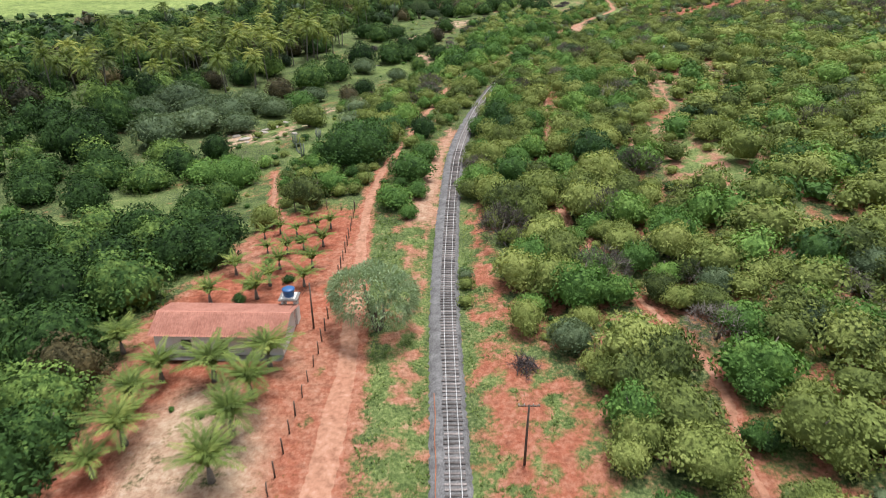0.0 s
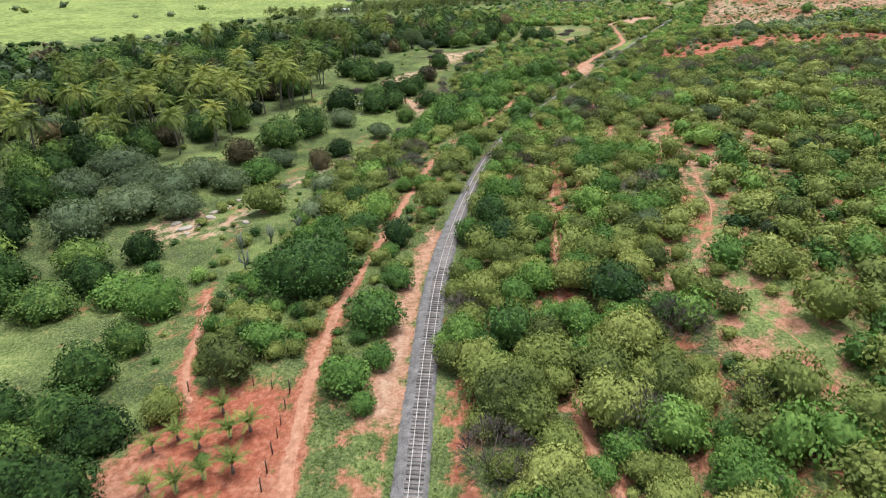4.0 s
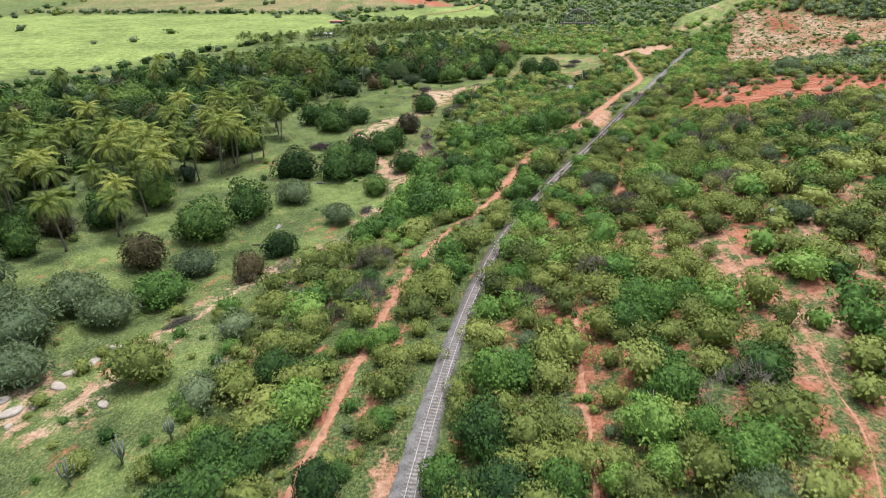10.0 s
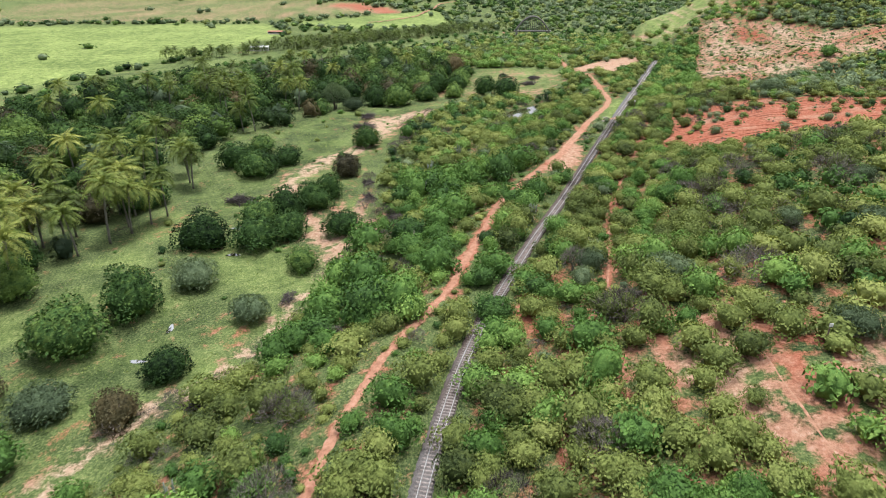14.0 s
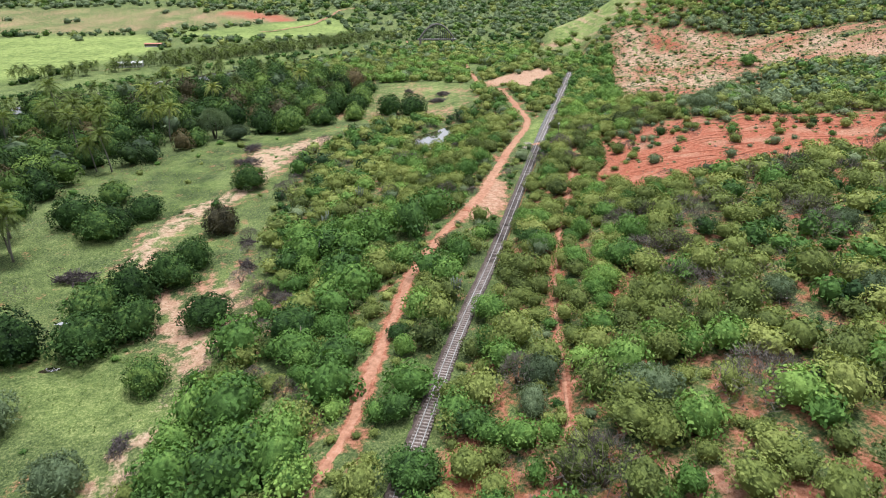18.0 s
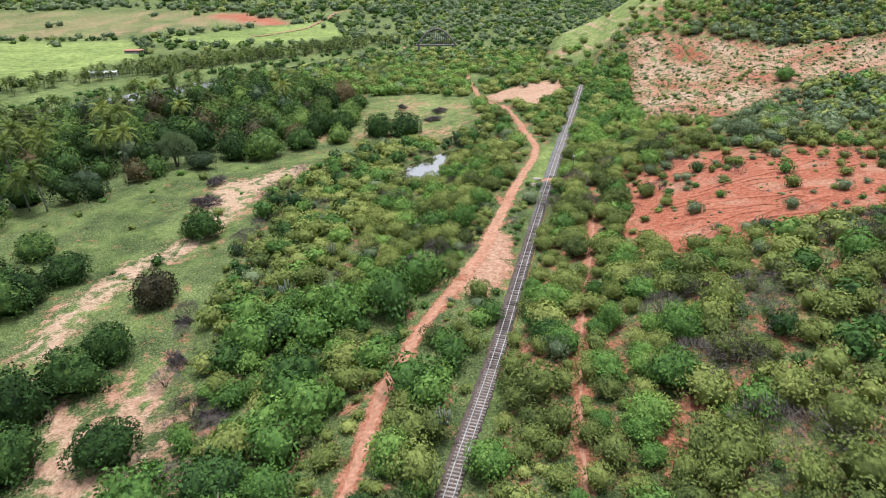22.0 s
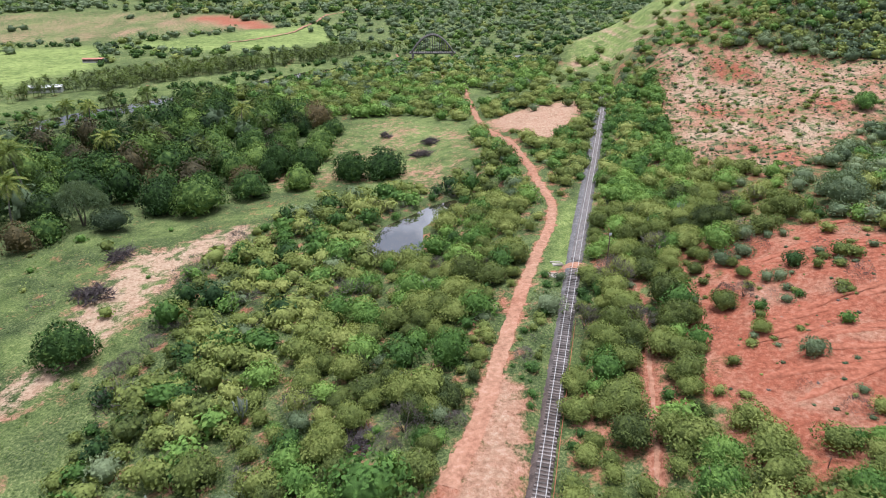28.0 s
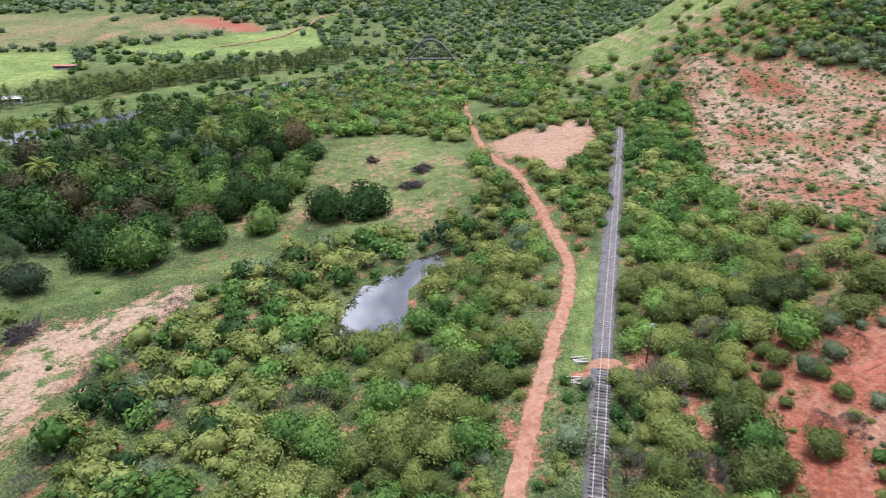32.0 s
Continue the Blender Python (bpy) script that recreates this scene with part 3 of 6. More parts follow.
def bareness(x, y):
    """How bare (0 grass, 1 soil) and how pale the earth is, and how lush the grass, at points of the plan."""
    d = x - track_x(y)
    big, small = patchy(x, y, 40, 3), patchy(x, y, 9, 5)
    bare = np.where(d > 3, 0.40, 0.13) + 0.14 * big + 0.16 * small
    pale = 0.0 * x + 0.08 + 0.1 * patchy(x, y, 25, 8)
    lush = np.where(d < -8, 0.22, 0.1) + 0.25 * patchy(x, y, 30, 9)

    def put(mask, b=None, p=None, l=None):
        nonlocal bare, pale, lush
        bare = bare if b is None else bare * (1 - mask) + b * mask
        pale = pale if p is None else pale * (1 - mask) + p * mask
        lush = lush if l is None else lush * (1 - mask) + l * mask

    put(np.clip((d - 30) / 40, 0, 1) * np.clip((480 - y) / 60, 0, 1), 0.38 + 0.2 * small, 0.05)
    put(np.clip((d + 9) / 3, 0, 1) * np.clip((-2 - d) / 1, 0, 1) * np.clip((128 - y) / 20, 0, 1), 0.44 + 0.38 * small, 0.25, 0.45)
    scrub = np.clip((x - np.interp(y, SCRUB_LEFT_Y, SCRUB_LEFT_X)) / 4, 0, 1) * np.clip((y - 128) / 20, 0, 1) * np.clip((470 - y) / 20, 0, 1) * np.clip((-3 - d) / 2, 0, 1)
    put(scrub, 0.26 + 0.26 * small, 0.15, 0.1)
    put(soft_inside(x, y, WOODS, 8), 0.12 + 0.15 * small, 0.0, 0.0)
    put(soft_inside(x, y, YARD, 3), 0.95 + 0.1 * small, 0.1 + 0.25 * big)
    put(soft_inside(x, y, PLOT, 2), 0.75 + 0.2 * small, 0.9)
    put(soft_inside(x, y, BANK, 2), 0.62 + 0.4 * small, 0.1, 0.4)
    put(soft_inside(x, y, SAND_STRIP, 2), 0.95, 0.75)
    for line, width, strength in ((WASH, 3.4, 0.46), (WASH_FAR, 4.8, 0.55)):
        dist, _ = near_line(x, y, line)
        put(np.clip(1.4 - dist / width, 0, 1), strength + 0.3 * small, 0.95)
    put(np.clip(1.5 - np.hypot(x + 56, (y - 164) * 0.8) / 8, 0, 1), 0.55 + 0.45 * small, 1.0)
    put(soft_inside(x, y, SAND_POCKET, 5), 0.56 + 0.36 * small, 0.75)
    put(soft_inside(x, y, WET_GRASS, 5), 0.0, None, 0.6)
    put(soft_inside(x, y, SAND_FLAT, 4), 0.68 + 0.3 * small, 0.95)
    put(soft_inside(x, y, MANGO_BARE, 5), 0.75 + 0.3 * small, 0.3)
    put(soft_inside(x, y, RED_OPEN, 6), np.where(y < 160, 0.44, 0.58) + 0.4 * small, 0.38 + 0.35 * big)
    put(soft_inside(x, y, OPEN_GRASS, 5), 0.4 + 0.38 * small, 0.4, 0.45)
    put(soft_inside(x, y, RED_FIELD, 5), 0.98 + 0.12 * small, 0.02 + 0.36 * np.clip(patchy(x, y, 22, 14), 0, 1))
    put(soft_inside(x, y, RED_HILL, 6), 0.60 + 0.3 * small, 0.55 + 0.35 * big)
    put(soft_inside(x, y, PALE_CLEARING, 3), 0.85 + 0.15 * small, 0.75)
    put(soft_inside(x, y, WIDE_SAND, 2), 0.85 + 0.2 * small, 0.65)
    put(soft_inside(x, y, GREEN_VERGE, 2), 0.0, None, 0.9)
    put(soft_inside(x, y, OPEN_FIELD, 6), 0.34 + 0.12 * small + 0.12 * big, 0.5, 0.45)
    put(np.clip((y - 530) / 15, 0, 1) * np.clip((640 - y) / 20, 0, 1) * np.clip((d + 30) / 12, 0, 1) * np.clip((60 - d) / 15, 0, 1), 0.32 + 0.3 * small + 0.15 * big, 0.8, 0.8)
    put(np.clip((y - 690) / 20, 0, 1), 0.2, 0.5, 0.25)
    put(soft_inside(x, y, REED_BELT, 8), 0.0, None, 0.35)
    put(soft_inside(x, y, PASTURE, 8), 0.0 + 0.06 * big, 0.4, 1.0)
    put(soft_inside(x, y, PASTURE_FAR, 8), 0.0, 0.4, 1.0)
    put(soft_inside(x, y, PLOUGHED, 10), 0.40 + 0.12 * big, 0.6, 0.3)
    put(soft_inside(x, y, RED_STRIP, 8), 0.8, 0.0)
    for line, half in ((ROAD, 0.7), (ROAD_ON, 0.4), (PATH_RIGHT, 0.1), (OPEN_TRAIL, -0.45), (PATH_LEFT, 0.4), (FIELD_TRACK, 0.2)):
        dist, _ = near_line(x, y, line)
        extra = np.clip((75 - y) / 20, 0, 1) * 1.2 if line is ROAD else 0
        tight = np.clip((y - 118) / 15, 0, 1) * np.clip((236 - y) / 10, 0, 1) * 0.7 if line is ROAD else 0
        put(np.clip((half + extra - tight + 1.0 - dist) / 1.0, 0, 1), 0.95, 0.2)
    return np.clip(np.stack([bare, pale, lush], -1), 0, 1)


def pond_dip(x, y):
    deep = soft_inside(x, y, POND, 5) * 1.6
    dist, _ = near_line(x, y, RIVER)
    return deep + np.clip(1.5 - dist / 9, 0, 1) * 2.6


POND_LEVEL = float(np.mean(height(*np.array(POND, float).T)))


def ground_at(x, y):
    """The ground with the river bed and the pond, whose surroundings lie level."""
    out = np.where(inside(x, y, POND), 0, near_line(x, y, POND + POND[:1])[0])
    flat = np.clip(1.3 - out / 12, 0, 1)
    flat = flat * flat * (3 - 2 * flat)
    return height(x, y) * (1 - flat) + POND_LEVEL * flat - pond_dip(x, y)


# ---- ground ----
def build_ground():
    def steps(lo, hi, step, far_lo, far_hi, n):
        fine = np.arange(lo, hi + step, step)
        grow = np.linspace(0, 1, n + 1)[1:] ** 2.6
        return np.concatenate([(lo - grow * (lo - far_lo))[::-1], fine, fine[-1] + grow * (far_hi - fine[-1])])

    xs, ys = steps(-110, 210, 1.3, -3500, 3500, 44), steps(26, 490, 1.3, -500, 4700, 76)
    X, Y = np.meshgrid(xs, ys)
    Z = ground_at(X, Y)
    nx, ny = len(xs), len(ys)
    i, j = np.meshgrid(np.arange(ny - 1), np.arange(nx - 1), indexing="ij")
    quads = np.stack([i * nx + j, i * nx + j + 1, (i + 1) * nx + j + 1, (i + 1) * nx + j], -1).reshape(-1, 4)
    me = mesh_of("ground", np.stack([X, Y, Z], -1).reshape(-1, 3), [quads], GROUND, smooth=True)
    layer = me.attributes.new("cover", "FLOAT_COLOR", "POINT")
    cover = bareness(X.ravel(), Y.ravel())
    layer.data.foreach_set("color", np.concatenate([cover, np.ones((len(cover), 1))], 1).astype(np.float32).ravel())
    return tagged(part("ground", me), "red earth and grass of a dry valley floor", "ground", kind="structure")


build_ground()


def ribbon(name, line, widths, mat, lift=0.03, step=1.0, ragged=0.3, seed=1):
    """A strip of earth that follows the ground along a bent line, with uneven edges."""
    pts = np.array(line, float)
    run = np.concatenate([[0], np.cumsum(np.hypot(*np.diff(pts, axis=0).T))])
    s = np.arange(0, run[-1], step)
    cx, cy = (sum(np.interp(s + k, run, pts[:, a]) for k in (-4, -2, 0, 2, 4)) / 5 for a in (0, 1))
    w = np.interp(s / run[-1], np.linspace(0, 1, len(widths)), widths) / 2
    tx, ty = np.gradient(cx), np.gradient(cy)
    n = np.hypot(tx, ty) + 1e-9
    rs = np.random.default_rng(seed)
    rows = []
    for f in (-1, -0.6, -0.2, 0.2, 0.6, 1):
        rag = rs.uniform(-ragged, ragged, len(s)) if abs(f) == 1 else 0
        x, y = cx + (w * f + rag) * ty / n, cy - (w * f + rag) * tx / n
        rows.append(np.stack([x, y, ground_at(x, y) + lift - (0.07 if abs(f) == 1 else 0) - (0.04 if abs(f) == 0.6 else 0)], -1))
    V = np.stack(rows, 1).reshape(-1, 3)
    i, j = np.meshgrid(np.arange(len(s) - 1), np.arange(5), indexing="ij")
    quads = np.stack([i * 6 + j, i * 6 + j + 1, (i + 1) * 6 + j + 1, (i + 1) * 6 + j], -1).reshape(-1, 4)
    return part(name, mesh_of(name, V, [quads], mat, smooth=True))


tagged(ribbon("road", ROAD, [4.6, 4.6, 4.2, 2.6, 1.6, 1.3, 1.3, 1.3, 1.5, 2.6], ROAD_EARTH, 0.06), "red beaten-earth road with worn wheel ruts", "dirt road", kind="structure")
tagged(ribbon("road", ROAD_ON, [2.8, 2.3, 2.0, 1.8, 1.6, 1.5, 1.5], PALE_EARTH, 0.06, seed=2), "pale red earth road beside the railway", "dirt road", kind="structure")
tagged(ribbon("road", FAR_ROAD, [2.2, 2.6, 3.2], PALE_EARTH, 0.7, 4.0, 0.5, seed=10), "pale farm track between the far fields", "dirt road", kind="structure")
tagged(ribbon("footpath", PATH_RIGHT, [0.9, 1.1, 0.7, 0.7, 0.8], ROAD_EARTH, 0.05, seed=3), "narrow red footpath between the bushes", "footpath", kind="structure")
tagged(ribbon("footpath", OPEN_TRAIL, [0.5, 0.6, 0.3, 0.7, 0.25, 0.5, 0.3, 0.5], PALE_EARTH, 0.02, seed=9), "winding red footpath across the open slope", "footpath", kind="structure")
tagged(ribbon("footpath", PATH_LEFT, [1.0, 1.3, 1.0], ROAD_EARTH, 0.05, seed=4), "short red footpath through the grass", "footpath", kind="structure")


def water_sheet(name, poly, z, label):
    bm = bmesh.new()
    bm.faces.new([bm.verts.new((x, y, z)) for x, y in poly])
    bmesh.ops.triangulate(bm, faces=bm.faces[:])
    return tagged(part(name, from_bm(name, bm, WATER)), label, "water", kind="structure")


cx, cy = np.mean(POND, 0)
POND_Z = POND_LEVEL - 0.72
water_sheet("water", [(cx + (x - cx) * 1.15, cy + (y - cy) * 1.15) for x, y in POND], POND_Z, "still pond mirroring the cloudy sky")
side = np.array(RIVER, float)
tan = np.gradient(side, axis=0)
tan /= np.linalg.norm(tan, axis=1)[:, None]
nor = np.stack([-tan[:, 1], tan[:, 0]], 1) * 9
water_sheet("water", [tuple(p) for p in np.concatenate([side + nor, (side - nor)[::-1]])], -11.4, "slow brown river in the valley")

def erosion_ledges():
    """Low ragged steps that rain has cut across the red field, each a sharp lip that runs out up the slope."""
    rs = np.random.default_rng(15)
    pieces = []
    while len(pieces) < 65:
        x0, y0 = rs.uniform(86, 180), rs.uniform(290, 344)
        if not bool(inside(x0, y0, RED_FIELD)):
            continue
        n = int(rs.uniform(8, 30))
        way = rs.normal(-0.12, 0.16) + np.cumsum(rs.normal(0, 0.12, n)) * 0.6
        x, y = x0 + np.cumsum(np.cos(way) * 0.8), y0 + np.cumsum(np.sin(way) * 0.8)
        tall = rs.uniform(0.12, 0.34) * np.sin(np.linspace(0.02, math.pi - 0.02, n)) * rs.uniform(0.6, 1.2, n)
        rows = [np.stack([x + o * 0.2, y + o + rs.normal(0, 0.08, n), ground_at(x + o * 0.2, y + o) + z], -1) for o, z in ((-0.05, -0.06 + 0 * tall), (0.04, tall), (0.5, tall * 0.75), (1.9, -0.05 + 0 * tall))]
        i, j = np.meshgrid(np.arange(n - 1), np.arange(3), indexing="ij")
        pieces.append((np.stack(rows, 1).reshape(-1, 3), np.stack([i * 4 + j, (i + 1) * 4 + j, (i + 1) * 4 + j + 1, i * 4 + j + 1], -1).reshape(-1, 4), np.zeros((0, 3), int)))
    V, Q, T = join_arrays(pieces)
    tagged(part("erosion_ledge", mesh_of("erosion_ledge", V, [Q], LEDGE_EARTH)), "low rain-cut ledges of red earth", "ground", kind="structure")


erosion_ledges()

# ---- railway ----
def centre_line(y0, y1, step):
    y = np.arange(y0, y1, step / 1.1)
    x = track_x(y)
    run = np.concatenate([[0], np.cumsum(np.hypot(np.diff(x), np.diff(y)))])
    s = np.arange(0, run[-1], step)
    px, py = np.interp(s, run, x), np.interp(s, run, y)
    tx, ty = np.gradient(px), np.gradient(py)
    n = np.hypot(tx, ty)
    return px, py, tx / n, ty / n


def extruded(name, section, mat, step=1.0, y0=-60, y1=520, wobble=0.0):
    """A cross-section (offset, height) swept along the railway."""
    px, py, tx, ty = centre_line(y0, y1, step)
    k = len(section)
    rs = np.random.default_rng(5)
    rows = []
    wide = np.interp(py, [0, 135, 175, 335, 370, 480], [1.06, 1.06, 0.74, 0.72, 0.95, 1.05]) if wobble else 1.0
    for off, z in section:
        o = off * wide + (rs.uniform(-wobble, wobble, len(px)) if wobble else 0)
        rows.append(np.stack([px + o * ty, py - o * tx, np.full(len(px), float(z)) + (rs.uniform(-wobble, wobble, len(px)) * 0.25 if wobble else 0)], -1))
    V = np.stack(rows, 1).reshape(-1, 3)
    i, j = np.meshgrid(np.arange(len(px) - 1), np.arange(k - 1), indexing="ij")
    quads = np.stack([i * k + j, i * k + j + 1, (i + 1) * k + j + 1, (i + 1) * k + j], -1).reshape(-1, 4)
    return mesh_of(name, V, [quads], mat)


tagged(part("ballast_bed", extruded("ballast_bed", [(-2.4, -0.62), (-2.0, -0.22), (-1.4, -0.08), (-0.6, -0.03), (0, -0.02), (0.6, -0.03), (1.05, -0.07), (1.25, -0.2), (1.55, -0.62)], BALLAST, 0.5, wobble=0.16)),
       "grey crushed-stone ballast bed", "ballast", kind="structure")
railway = tagged(new("railway_track"), "single-line railway track on worn wooden sleepers", "railway")
for s in (-0.515, 0.515):
    prof = [(s - 0.06, 0.0), (s - 0.06, 0.03), (s - 0.018, 0.05), (s - 0.018, 0.11), (s - 0.035, 0.12), (s - 0.035, 0.155), (s + 0.035, 0.155), (s + 0.035, 0.12), (s + 0.018, 0.11), (s + 0.018, 0.05),
            (s + 0.06, 0.03), (s + 0.06, 0.0)]
    part("rail", extruded("rail", prof, RAIL_STEEL, 2.0), railway, "steel rail with a bright worn head")


def lay_sleepers():
    px, py, tx, ty = centre_line(30, 500, 0.62)
    rs = np.random.default_rng(6)
    kinds = [block("sleeper", (w, 0.24, 0.14), SLEEPER, (0, 0, -0.04), 0.025) for w in (1.8, 1.88, 1.95)]
    first = np.where((py > 34) & (py < 130) | (py > 270) & (py < 362))[0][:300]
    rest = []
    base = np.array([[sx * 0.98, sy * 0.12, z] for z in (-0.1, 0.03) for sy in (-1, 1) for sx in (-1, 1)])
    box = np.array([[4, 5, 7, 6], [0, 1, 5, 4], [2, 6, 7, 3], [0, 4, 6, 2], [1, 3, 7, 5]])
    for n in range(len(px)):
        yaw = math.atan2(ty[n], tx[n]) - math.pi / 2 + rs.normal(0, 0.025)
        shift, drop = rs.normal(0, 0.05), rs.uniform(-0.03, 0.0)
        place = Matrix.Translation((px[n] + shift * ty[n], py[n] - shift * tx[n], drop)) @ Matrix.Rotation(yaw, 4, "Z")
        if n in first:
            part("sleeper", kinds[rs.integers(3)], railway, at=place)
        else:
            m = np.array(place)
            rest.append((base @ m[:3, :3].T + m[:3, 3], box, np.zeros((0, 3), int)))
    V, Q, T = join_arrays(rest)
    tagged(part("sleepers", mesh_of("sleepers", V, [Q], SLEEPER), railway), "run of weathered wooden sleepers", kind="stuff")


lay_sleepers()

# ---- plants: shapes ----
def ball_of(level):
    bm = bmesh.new()
    bmesh.ops.create_icosphere(bm, subdivisions=level, radius=1.0)
    V, T = np.array([v.co[:] for v in bm.verts]), np.array([[v.index for v in f.verts] for f in bm.faces])
    bm.free()
    return V, T


BALLS = {level: ball_of(level) for level in (1, 2)}


def unit(v):
    return v / (np.linalg.norm(v, axis=1)[:, None] + 1e-9)


def crown_arrays(seed, cards, size, lobes=11, lobe=0.4, tall=1.25, low=0.15, core=2, shell=0.88, ragged=0.45, sprays=0, leaf=0.1, slim=0.16, droop=0.0, flat=0.8, body=0.6):
    """A crown of radius about 1: rounded boughs heaped into a dome, each one covered with leaf clumps, dark gaps between them."""
    rs = np.random.default_rng(seed)
    k = np.arange(lobes) + 0.5
    z = 1 - 1.12 * k / lobes
    a = k * 2.39996 + rs.uniform(0, 6.283)
    ring = np.sqrt(np.clip(1 - z * z, 0, 1))
    reach = (0.98 - lobe) * rs.uniform(0.82, 1.14, lobes)
    rad = lobe * rs.uniform(0.72, 1.25, lobes)
    C = np.stack([ring * np.cos(a) * reach, ring * np.sin(a) * reach, low + lobe * flat * 0.8 + z * (tall - low - lobe * flat * 1.75) * rs.uniform(0.8, 1.1, lobes)], 1)
    C = np.concatenate([C, [[0, 0, low + (tall - low) * 0.36]]])
    rad = np.concatenate([rad, [body]])
    squash = np.array([1, 1, flat])
    mid = np.array([0, 0, low + (tall - low) * 0.3])

    def on_boughs(n):
        own = rs.choice(lobes + 1, size=n * 5, p=rad ** 2 / (rad ** 2).sum())
        u = unit(rs.normal(size=(n * 5, 3)) + [0, 0, 0.25])
        p = C[own] + rad[own, None] * u * squash
        gap = np.linalg.norm((p[:, None] - C[None]) / squash, axis=2) / rad
        gap[np.arange(len(p)), own] = 9
        keep = (gap.min(1) > 0.88) & (u[:, 2] > -0.5) & (p[:, 2] > 0.03)
        return p[keep][:n], u[keep][:n], rad[own][keep][:n, None]

    none3, none4, pieces = np.zeros((0, 3), int), np.zeros((0, 4), int), []
    if cards:
        P, N, rad_at = on_boughs(cards)
        P = P - N * rad_at * rs.random((len(P), 1)) ** 2 * 0.22 + N * np.where(rs.random((len(P), 1)) < 0.12, 0.06, 0)
        F = unit(N + rs.normal(0, ragged, N.shape) + [0, 0, 0.25])
        A = unit(np.cross(F, rs.normal(size=F.shape)))
        B = np.cross(F, A)
        s = size * rs.uniform(0.55, 1.4, (len(P), 1))
        V = np.stack([P - A * s, P + B * s * 0.62 + F * s * 0.2, P + A * s - [0, 0, droop], P - B * s * 0.62 - F * s * 0.1], 1).reshape(-1, 3)
        pieces.append((V, np.arange(len(V)).reshape(-1, 4), none3))
    if sprays:
        P, N, rad_at = on_boughs(sprays)
        way = unit(N * rs.uniform(0.5, 1.0, (len(P), 1)) + rs.normal(0, 0.5, N.shape) + [0, 0, 0.25 - droop * 4])
        across = unit(np.cross(way, rs.normal(size=N.shape)))
        ln = leaf * rs.uniform(0.6, 1.5, (len(P), 1))
        V = np.stack([P - way * ln * 0.2, P + way * ln * 0.4 + across * ln * slim, P + way * ln - [0, 0, droop], P + way * ln * 0.4 - across * ln * slim], 1).reshape(-1, 3)
        pieces.append((V, np.arange(len(V)).reshape(-1, 4), none3))
    if core:
        ball_v, ball_t = BALLS[core]
        o, v = (mid - C) / squash, ball_v / squash
        vv, ov = (v * v).sum(1)[:, None], v @ o.T
        root = ov ** 2 - vv * ((o * o).sum(1) - rad ** 2)[None]
        far = np.where(root > 0, (-ov + np.sqrt(np.clip(root, 0, None))) / vv, 0).max(1)
        pieces.append((mid + ball_v * (np.clip(far, 0.25, None) * shell * rs.uniform(0.95, 1.05, len(far)))[:, None], none4, ball_t))
    V, Q, T = join_arrays(pieces)
    V[:, 2] = np.maximum(V[:, 2], 0.02)
    return V, Q, T


def stems_arrays(seed, stems=3, tall=1.0, thick=0.045):
    """Bent stems from one foot that reach into a crown of radius 1."""
    rs = np.random.default_rng(seed)
    pieces = []
    for k in range(stems):
        a = k * 2.4 + rs.uniform(-0.4, 0.4)
        tip = np.array([math.cos(a) * 0.5, math.sin(a) * 0.5, rs.uniform(0.7, 1.0) * tall]) * (0.4 if k == 0 else 1)
        tip[2] = max(tip[2], 0.65 * tall)
        mid = tip * [0.4, 0.4, 0.45] + rs.normal(0, 0.04, 3)
        pieces.append(tube([(0.03 * math.cos(a), 0.03 * math.sin(a), -0.08), mid, tip], [thick * 1.5, thick * 0.9, thick * 0.3], 4))
    return join_arrays(pieces)


KINDS = {
    "scrub": dict(cards=980, size=0.049, lobes=11, lobe=0.4, tall=1.2, low=0.16, sprays=300, leaf=0.09, slim=0.2, ragged=0.26, body=0.64, shell=0.84),
    "bright": dict(cards=900, size=0.056, lobes=11, lobe=0.4, tall=1.3, low=0.08, sprays=260, leaf=0.1, slim=0.22, ragged=0.3, body=0.66, shell=0.84),
    "grey": dict(cards=800, size=0.04, lobes=14, lobe=0.38, tall=1.15, low=0.14, sprays=900, leaf=0.1, droop=0.03, slim=0.16, shell=0.84, body=0.66),
    "dry": dict(cards=60, size=0.03, tall=1.1, low=0.1, sprays=900, leaf=0.24, ragged=0.8, slim=0.03, core=0),
    "mango": dict(cards=1400, size=0.045, lobes=17, lobe=0.36, tall=1.35, low=0.02, sprays=240, leaf=0.07, slim=0.28, droop=0.015, flat=0.86, ragged=0.28, body=0.5, shell=0.81),
    "lime": dict(cards=1400, size=0.045, lobes=17, lobe=0.36, tall=1.35, low=0.02, sprays=240, leaf=0.07, slim=0.28, droop=0.015, flat=0.86, ragged=0.28, body=0.5, shell=0.81),
    "broad": dict(cards=2600, size=0.032, lobes=24, lobe=0.32, tall=1.3, low=0.06, sprays=900, leaf=0.06, slim=0.22, ragged=0.45, body=0.7),
    "flush": dict(cards=1400, size=0.045, lobes=17, lobe=0.36, tall=1.35, low=0.02, sprays=240, leaf=0.07, slim=0.28, droop=0.015, flat=0.86, ragged=0.28, body=0.5, shell=0.81),
    "plume": dict(cards=1800, size=0.035, lobes=14, lobe=0.4, tall=1.4, low=0.45, sprays=5200, leaf=0.13, droop=0.05, ragged=0.6, slim=0.05, core=0),
}


def thinned(spec, share, core):
    """The same crown with fewer and larger leaf clumps."""
    grow_by = 0.85 / math.sqrt(share)
    return dict(spec, cards=int(spec["cards"] * share), size=spec["size"] * grow_by, sprays=int(spec["sprays"] * share), leaf=spec["leaf"] * math.sqrt(grow_by), core=core if spec.get("core", 2) else 0)


